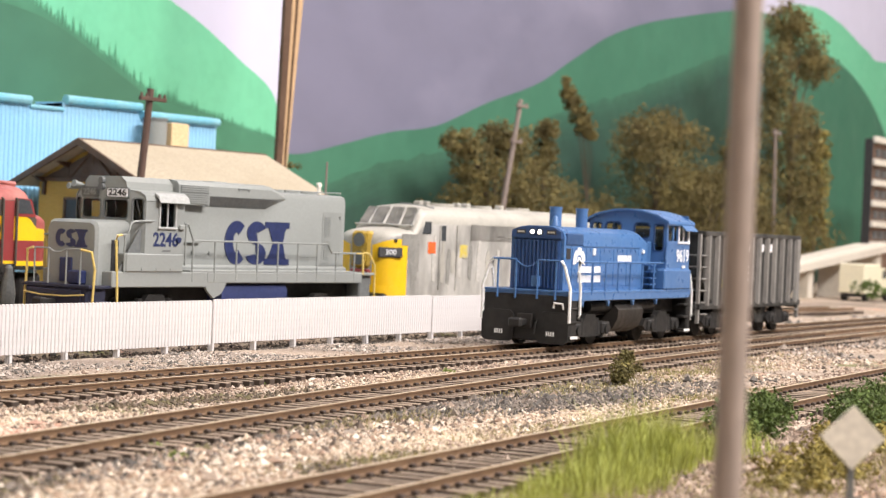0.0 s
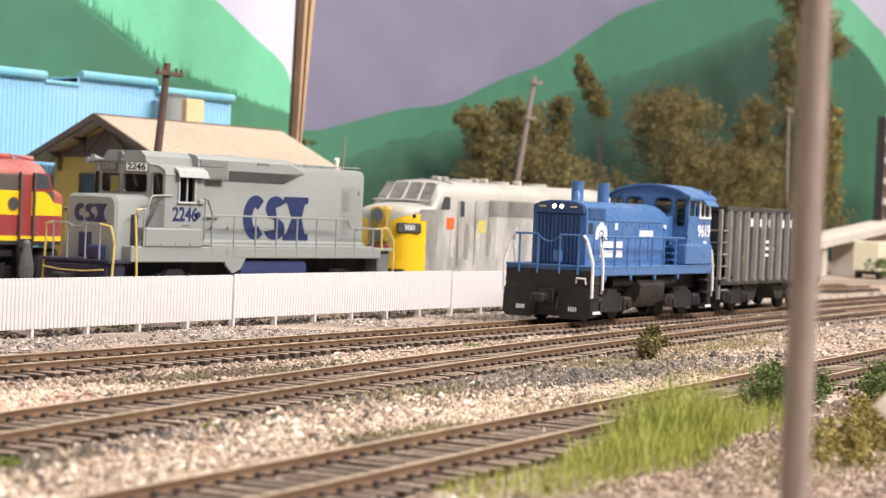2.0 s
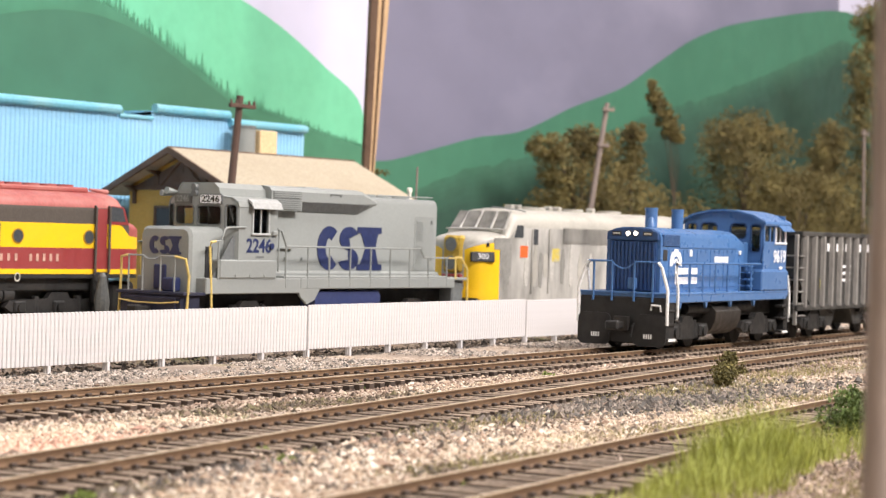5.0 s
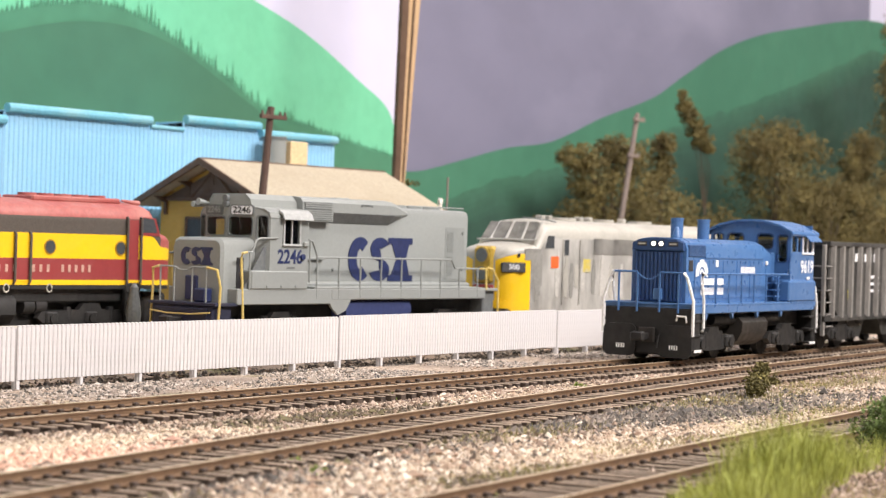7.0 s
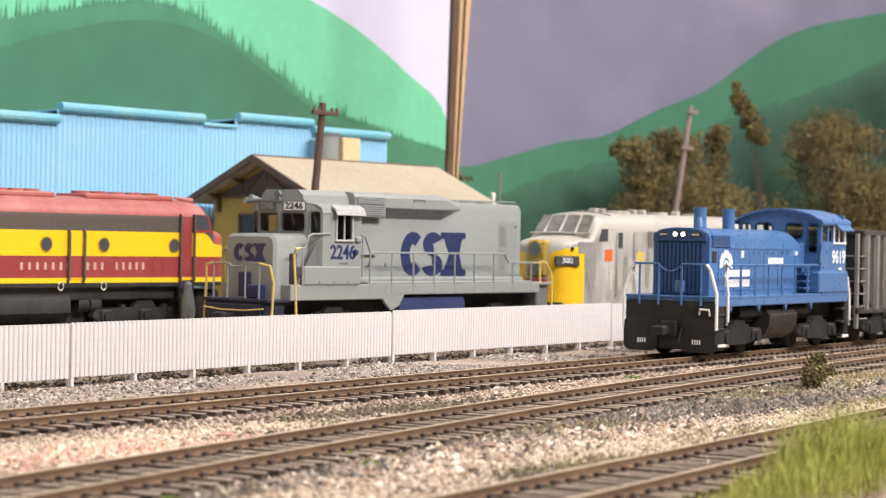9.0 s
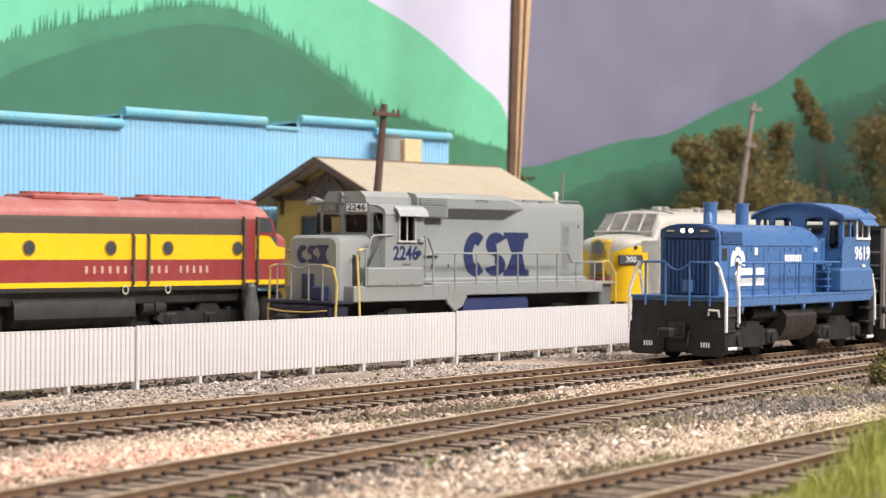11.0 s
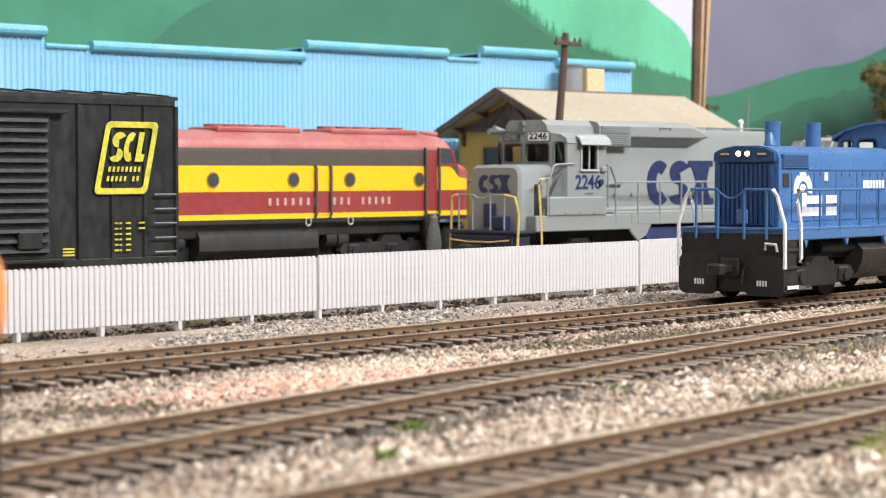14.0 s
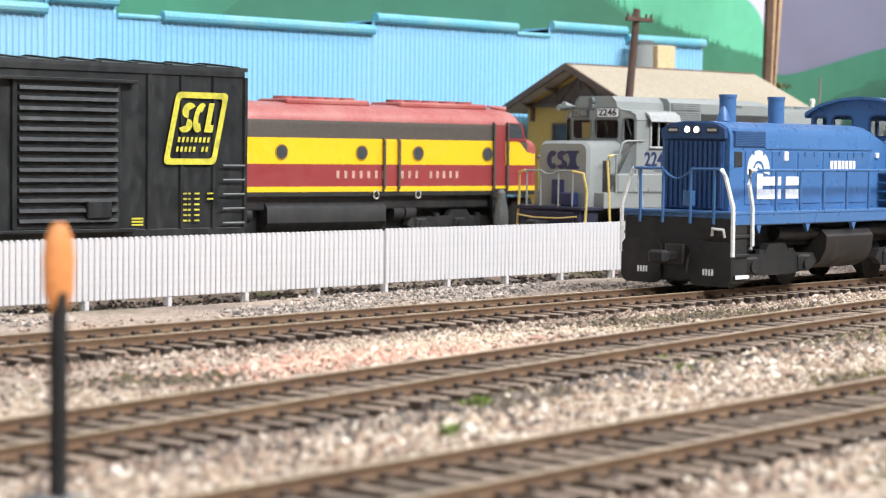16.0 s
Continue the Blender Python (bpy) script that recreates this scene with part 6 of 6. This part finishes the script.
bush("ochre foam bush in the grass", [(-150, -158, -1, 9, 5), (-136, -160, -2, 8, 5), (-168, -162, -3, 8, 4)], 0.55, 1200, OCHRE_LEAF, 29)
bush("low ochre foam mounds on bare earth", [(-196, -166, -3, 10, 4), (-182, -172, -4, 9, 4), (-112, -166, -2, 12, 5), (-212, -176, -4, 9, 3)], 0.55, 1300, OCHRE_LEAF, 30)
for i, (x, y) in enumerate(((-46, 13), (-273, -70), (-279, -80), (-365, -112), (-283, -123), (-341, -92), (-130, 20))):
    bush("small green foam tuft in the gravel", [(x, y, -2.8, 2.2, 1.4), (x + 2, y + 0.5, -2.9, 1.6, 1.0)], 0.35, 260, material("tuft_green", (0.2, 0.26, 0.06), 0.9, vary=0.3, grain=500, island=0.3, bump=0.0) if i == 0 else bpy.data.materials["tuft_green"], 40 + i, "grass_tuft")


def build_grass():
    rng = random.Random(9)
    v, f = [], []
    patches = [((-222, -146), 20, 9, 18, 1500), ((-252, -155), 24, 9, 9, 1300), ((-200, -143), 18, 8, 13, 600), ((-290, -158), 26, 10, 5, 700), ((-176, -145), 16, 8, 9, 350)]
    for (cx, cy), rx, ry, tall, n in patches:
        for _ in range(n):
            a, r = rng.uniform(0, 6.283), math.sqrt(rng.random())
            x, y = cx + rx * r * math.cos(a), cy + ry * r * math.sin(a)
            z = ground_z(x, y)
            h = tall * rng.uniform(0.4, 1.0) * (1.15 - 0.6 * r)
            dx, dy = rng.gauss(0, 0.35) * h, rng.gauss(0, 0.35) * h
            w = 0.09
            b = len(v)
            t = rng.uniform(0, 3.1)
            ox, oy = w * math.cos(t), w * math.sin(t)
            v += [(x - ox, y - oy, z - 0.5), (x + ox, y + oy, z - 0.5), (x + dx * 0.4 + ox * 0.7, y + dy * 0.4 + oy * 0.7, z + h * 0.6), (x + dx * 0.4 - ox * 0.7, y + dy * 0.4 - oy * 0.7, z + h * 0.6), (x + dx, y + dy, z + h)]
            f += [(b, b + 1, b + 2, b + 3), (b + 3, b + 2, b + 4)]
    s = Shape()
    s.v, s.f = v, f
    tagged(new("grass", raw_mesh("grass", s, GRASS)), "bright yellow-green static grass at the track edge", "grass", kind="stuff")


build_grass()


def build_dry_grass():
    rng = random.Random(31)
    v, f = [], []
    for cx, cy, rx, ry, n in ((-60, -40, 60, 10, 2200), (40, -25, 70, 14, 1800), (-190, -60, 40, 9, 1200), (-170, -95, 40, 8, 900), (-30, -78, 60, 8, 1200), (120, 0, 90, 16, 1500), (-250, -105, 30, 7, 700), (-205, -172, 60, 14, 3000), (-130, -172, 60, 16, 3000)):
        for _ in range(n):
            x, y = cx + rng.gauss(0, 0.5) * rx, cy + rng.gauss(0, 0.5) * ry
            if min(abs(y - line_b(x)), abs(y - line_c(x)), abs(y - line_a(x))) < 15:
                continue
            z, h, t = ground_z(x, y), rng.uniform(0.6, 1.9), rng.uniform(0, 3.1)
            ox, oy, b = 0.14 * math.cos(t), 0.14 * math.sin(t), len(v)
            v += [(x - ox, y - oy, z - 0.3), (x + ox, y + oy, z - 0.3), (x + rng.gauss(0, 0.6), y + rng.gauss(0, 0.6), z + h)]
            f.append((b, b + 1, b + 2))
    s = Shape()
    s.v, s.f = v, f
    tagged(new("dry_grass", raw_mesh("dry_grass", s, material("dry_olive_grass", (0.31, 0.27, 0.11), 0.85, vary=0.2, grain=300, island=0.4, bump=0.0))), "short dry olive grass patches between the tracks", "grass", kind="stuff")


build_dry_grass()

# ---- things close to the camera ----
solid("near_pole", Shape().rod([(-366.6, -233.8, -12), (-366.6, -233.8, 120), (-366.0, -233.8, 220)], 1.55, 16, 1.4), material("pale_grey_brown_pole_wood", (0.28, 0.225, 0.19), 0.7, stain=(0.21, 0.17, 0.145), amount=0.5, spread=40, bump=0.04, stretch=(1, 1, 0.2)), "thin grey-brown wooden pole standing by the path", "pole")
u = thing("warning_sign", "blank grey-white back of a diamond road sign on a post", "sign", pose(-0.2885, -0.2164, 0.0016, 0, 0, -65))
part("post", Shape().box(-0.5, 0.5, -0.4, 0.4, -9, 16, 0.1), GREY_DARK, u)
part("plate", Shape().prism([(0, 8.4), (4.6, 13), (0, 17.6), (-4.6, 13)], -0.8, -0.45, "y"), LEDGE, u, "grey-white diamond plate")
u = thing("switch_stand", "orange switch target on a dark grey mast", "signal", pose(-0.433, -0.1223, 0))
part("mast", Shape().rod([(0, 0, -5), (0, 0, 20)], 1.0, 10), BLACK, u)
part("target", Shape().loft([[(r * 1.0 * math.cos(a), r * 0.5 * math.sin(a), z) for a in (k * math.pi / 8 for k in range(16))] for r, z in ((0.8, 17), (1.8, 20), (2.0, 23.5), (1.7, 26), (0.8, 27.6))]), material("orange_target_paint", (0.7, 0.27, 0.08), 0.5, bump=0.0), u, "orange oval target")
part("base", Shape().box(-3, 3, -3, 3, -5, -2.6, 0.3), GREY_DARK, u)


# ---- loose ballast and gravel, too many to count ----
def gravel_material(name, colours, rough=0.85):
    m = bpy.data.materials.new(name)
    m.use_nodes = True
    nt = m.node_tree
    N, L = nt.nodes, nt.links
    b = N["Principled BSDF"]
    b.inputs["Roughness"].default_value = rough
    g, r = N.new("ShaderNodeNewGeometry"), N.new("ShaderNodeValToRGB")
    r.color_ramp.interpolation = "CONSTANT"
    for i, c in enumerate(colours):
        e = r.color_ramp.elements[i] if i < 2 else r.color_ramp.elements.new(i / len(colours))
        e.position, e.color = i / len(colours), (*c, 1)
    L.new(g.outputs["Random Per Island"], r.inputs[0])
    tc, t, x = N.new("ShaderNodeTexCoord"), N.new("ShaderNodeTexNoise"), N.new("ShaderNodeMix")
    t.inputs["Scale"].default_value = 1500
    x.data_type, x.blend_type = "RGBA", "MULTIPLY"
    x.inputs[0].default_value = 0.6
    L.new(tc.outputs["Object"], t.inputs["Vector"])
    L.new(r.outputs[0], x.inputs[6])
    L.new(t.outputs["Fac"], x.inputs[7])
    k = N.new("ShaderNodeMix")
    k.data_type, k.blend_type = "RGBA", "ADD"
    k.inputs[0].default_value = 0.5
    L.new(x.outputs[2], k.inputs[6])
    L.new(r.outputs[0], k.inputs[7])
    L.new(k.outputs[2], b.inputs["Base Color"])
    return m


PALE_STONE = gravel_material("mixed_pale_gravel", [(0.43, 0.345, 0.26), (0.52, 0.45, 0.365), (0.3, 0.22, 0.16), (0.09, 0.07, 0.055), (0.62, 0.55, 0.46), (0.38, 0.28, 0.2), (0.13, 0.1, 0.08), (0.46, 0.38, 0.3), (0.4, 0.31, 0.225), (0.29, 0.2, 0.145)])
BROWN_STONE = gravel_material("brown_grey_ballast", [(0.25, 0.18, 0.135), (0.17, 0.12, 0.09), (0.33, 0.25, 0.19), (0.12, 0.09, 0.07), (0.38, 0.3, 0.24), (0.22, 0.155, 0.115)])
GREY_STONE = gravel_material("cool_grey_gravel", [(0.35, 0.3, 0.255), (0.2, 0.17, 0.145), (0.45, 0.39, 0.34), (0.1, 0.092, 0.082), (0.28, 0.235, 0.195)])
DARK_STONE = gravel_material("dark_cinder_gravel", [(0.09, 0.08, 0.07), (0.15, 0.125, 0.105), (0.23, 0.19, 0.155), (0.06, 0.052, 0.045)])
SAND_STONE = gravel_material("pale_cream_sand", [(0.53, 0.43, 0.32), (0.48, 0.38, 0.28), (0.6, 0.51, 0.4), (0.42, 0.33, 0.24)])
SOIL = gravel_material("dark_brown_soil_crumbs", [(0.1, 0.075, 0.05), (0.07, 0.055, 0.04), (0.14, 0.105, 0.07), (0.12, 0.1, 0.05)])
PINK_STONE = gravel_material("pinkish_clay_gravel", [(0.6, 0.38, 0.28), (0.5, 0.3, 0.22), (0.66, 0.48, 0.38), (0.4, 0.24, 0.18)])


def scatter(name, label, mat, count, place, size, seed):
    """Loose stones: place(u, v) gives x, y for numbers in 0..1, or None."""
    rng = np.random.RandomState(seed)
    pts = []
    while len(pts) < count:
        p = place(rng.rand(), rng.rand(), rng)
        if p is not None:
            pts.append(p)
    pts = np.array(pts)
    n = len(pts)
    z = np.array([ground_z(x, y) for x, y in pts])
    base = np.array([(1, 0, 0), (-1, 0, 0), (0, 1, 0), (0, -1, 0), (0, 0, 1), (0, 0, -1)], float)
    tri = np.array([(0, 2, 4), (2, 1, 4), (1, 3, 4), (3, 0, 4), (2, 0, 5), (1, 2, 5), (3, 1, 5), (0, 3, 5)])
    r = size * np.exp(rng.normal(0, 0.38, n))
    v = base[None] * rng.uniform(0.6, 1.25, (n, 6, 1)) + rng.normal(0, 0.16, (n, 6, 3))
    a = rng.uniform(0, 6.283, n)
    ca, sa = np.cos(a)[:, None], np.sin(a)[:, None]
    vx, vy = v[..., 0] * ca - v[..., 1] * sa, v[..., 0] * sa + v[..., 1] * ca
    v = np.stack([vx, vy, v[..., 2] * 0.75], -1) * r[:, None, None]
    v += np.stack([pts[:, 0], pts[:, 1], z + r * 0.22], -1)[:, None]
    me = bpy.data.meshes.new(name)
    me.from_pydata((v.reshape(-1, 3) * MM).tolist(), [], (tri[None] + 6 * np.arange(n)[:, None, None]).reshape(-1, 3).tolist())
    me.materials.append(mat)
    tagged(new(name, me), label, "gravel", kind="stuff")


def clear_of_rails(x, y):
    for line in (line_a, line_b, line_c):
        d = abs(y - line(x))
        if 7.0 < d < 10.6:
            return False
    return True


def band(line, half, x0, x1, skew=1.0):
    def place(u, v, rng):
        x = x0 + (x1 - x0) * u ** skew
        y = line(x) + rng.normal(0, half)
        return (x, y) if clear_of_rails(x, y) and not (abs(y - line(x)) < 15 and rng.rand() < 0.85) else None
    return place


def field(x0, x1, low, high, dens, skew=1.0):
    def place(u, v, rng):
        x = x0 + (x1 - x0) * u ** skew
        y = low(x) + (high(x) - low(x)) * v
        if not clear_of_rails(x, y) or noise.noise((x * 0.022, y * 0.03, dens)) + rng.normal(0, 0.14) < 0.06:
            return None
        return (x, y)
    return place


scatter("ballast", "brown-grey ballast along the switcher's track", BROWN_STONE, 16000, band(line_a, 15, -430, 420, 1.3), 0.42, 1)
scatter("ballast", "brown-grey ballast along the curving track", BROWN_STONE, 12000, band(line_b, 14, -440, 360, 1.4), 0.52, 2)
scatter("ballast", "brown-grey ballast along the near track", BROWN_STONE, 8000, band(line_c, 13, -470, 200, 1.4), 0.55, 3)
scatter("gravel", "pale mixed gravel between the tracks", PALE_STONE, 25000, field(-480, -180, lambda x: line_c(x) + 12, lambda x: line_b(x) - 10, 0.0, 1.1), 0.46, 4)
scatter("gravel", "scattered mixed gravel beyond", PALE_STONE, 9000, field(-180, 200, lambda x: line_c(x) + 12, lambda x: line_b(x) - 10, 0.0, 1.2), 0.45, 14)
scatter("gravel", "pale gravel between the rear tracks", PALE_STONE, 13000, field(-480, 260, line_b, line_a, 4.0, 1.2), 0.42, 5)
scatter("gravel", "cool grey gravel in front of the fence", GREY_STONE, 24000, field(-460, 420, lambda x: line_a(x) + 14, lambda x: fence_line(x) - 3, 9.0), 0.42, 6)
scatter("gravel", "mixed coarse gravel at the layout edge", PALE_STONE, 9000, field(-520, -290, lambda x: line_c(x) - 60, lambda x: line_c(x) - 12, 2.0), 0.55, 7)
# these dark stones also put the fence's shade into the ground colour
scatter("gravel", "dark cinders under the fence that carry its shade", DARK_STONE, 14000, lambda u, v, rng: (-480 + 860 * u, fence_line(-480 + 860 * u) + 1 + rng.normal(0, 4)), 0.5, 8)
scatter("gravel", "dark cinder patches between the tracks", DARK_STONE, 6000, lambda u, v, rng: (lambda p: p if clear_of_rails(*p) else None)((-90 + rng.normal(0, 50), -54 + rng.normal(0, 8))), 0.55, 9)
scatter("gravel", "dark cinders along the curving track", DARK_STONE, 4000, lambda u, v, rng: (lambda x: (lambda p: p if clear_of_rails(*p) else None)((x, line_b(x) - 20 + rng.normal(0, 4))))(-420 + 420 * u), 0.55, 15)
scatter("gravel", "pinkish clay gravel patch", PINK_STONE, 3200, lambda u, v, rng: (lambda p: p if clear_of_rails(*p) else None)((-300 + rng.normal(0, 24), -32 + rng.normal(0, 7))), 0.5, 10)
def heap(cx, cy, rx, ry):
    def place(u, v, rng):
        x, y = cx + rng.normal(0, rx), cy + rng.normal(0, ry)
        return (x, y) if clear_of_rails(x, y) and min(abs(y - g(x)) for g in (line_a, line_b, line_c)) > 14 else None
    return place


for i, (cx, cy, rx, ry, n) in enumerate(((-262, -14, 22, 5, 5000), (-205, -92, 26, 7, 5000), (-120, -85, 30, 6, 3500), (-395, -60, 30, 9, 3000), (-40, 5, 40, 6, 3000), (-330, -100, 22, 8, 2500))):
    scatter("sand", "patch of pale cream sand between the tracks", SAND_STONE, n, heap(cx, cy, rx, ry), 0.3, 60 + i)
for i, (cx, cy, rx, ry, n) in enumerate(((-332, -88, 7, 4, 700), (-290, -66, 12, 3, 700), (-232, -56, 16, 4, 900), (-362, -36, 9, 4, 600), (-180, -4, 30, 4, 1200), (-250, -108, 14, 4, 700))):
    scatter("soil", "patch of crumbly dark soil in the gravel", SOIL, n, heap(cx, cy, rx, ry), 0.5, 80 + i)
scatter("soil", "brown earth crumbs round the sign", BROWN_STONE, 14000, lambda u, v, rng: (lambda x: (x, line_c(x) - 22 - 60 * v))(-290 + 260 * u), 0.5, 90)
scatter("gravel", "grey gravel beyond the switcher", GREY_STONE, 7000, field(150, 900, lambda x: line_b(x) - 50, lambda x: line_a(x) + 40, 5.0), 0.8, 11)
scatter("gravel", "scattered gravel in the yard", GREY_STONE, 5000, field(-420, 420, lambda x: fence_line(x) + 8, lambda x: 250.0, 6.0), 0.8, 12)


# ---- what moves: the blue switcher pulls the hopper car forward along its track ----
def motions():
    run = [(0, 0), (2, 0), (4, 0), (6, -0.8), (6.5, -2.0), (7, -5.2), (7.5, -9.4), (8, -16.6), (8.5, -24.0), (9, -31.4), (9.5, -41.0), (12, -98.0), (12.5, -112.0), (13, -126.5), (13.5, -140), (14, -154.5), (14.5, -168.5), (15, -182.5), (15.5, -198.5), (16, -215.5)]
    turn = math.degrees(math.atan(0.0964))
    for car, start in ((SWITCHER, 62), (HOPPER_CAR, 200)):
        rows = []
        for t, d in run:
            x = (start + d) * math.cos(radians(turn))
            rows.append((t, pose(x * MM, line_a(x) * MM, 0, 0, 0, turn)))
        walk(car, rows)


motions()
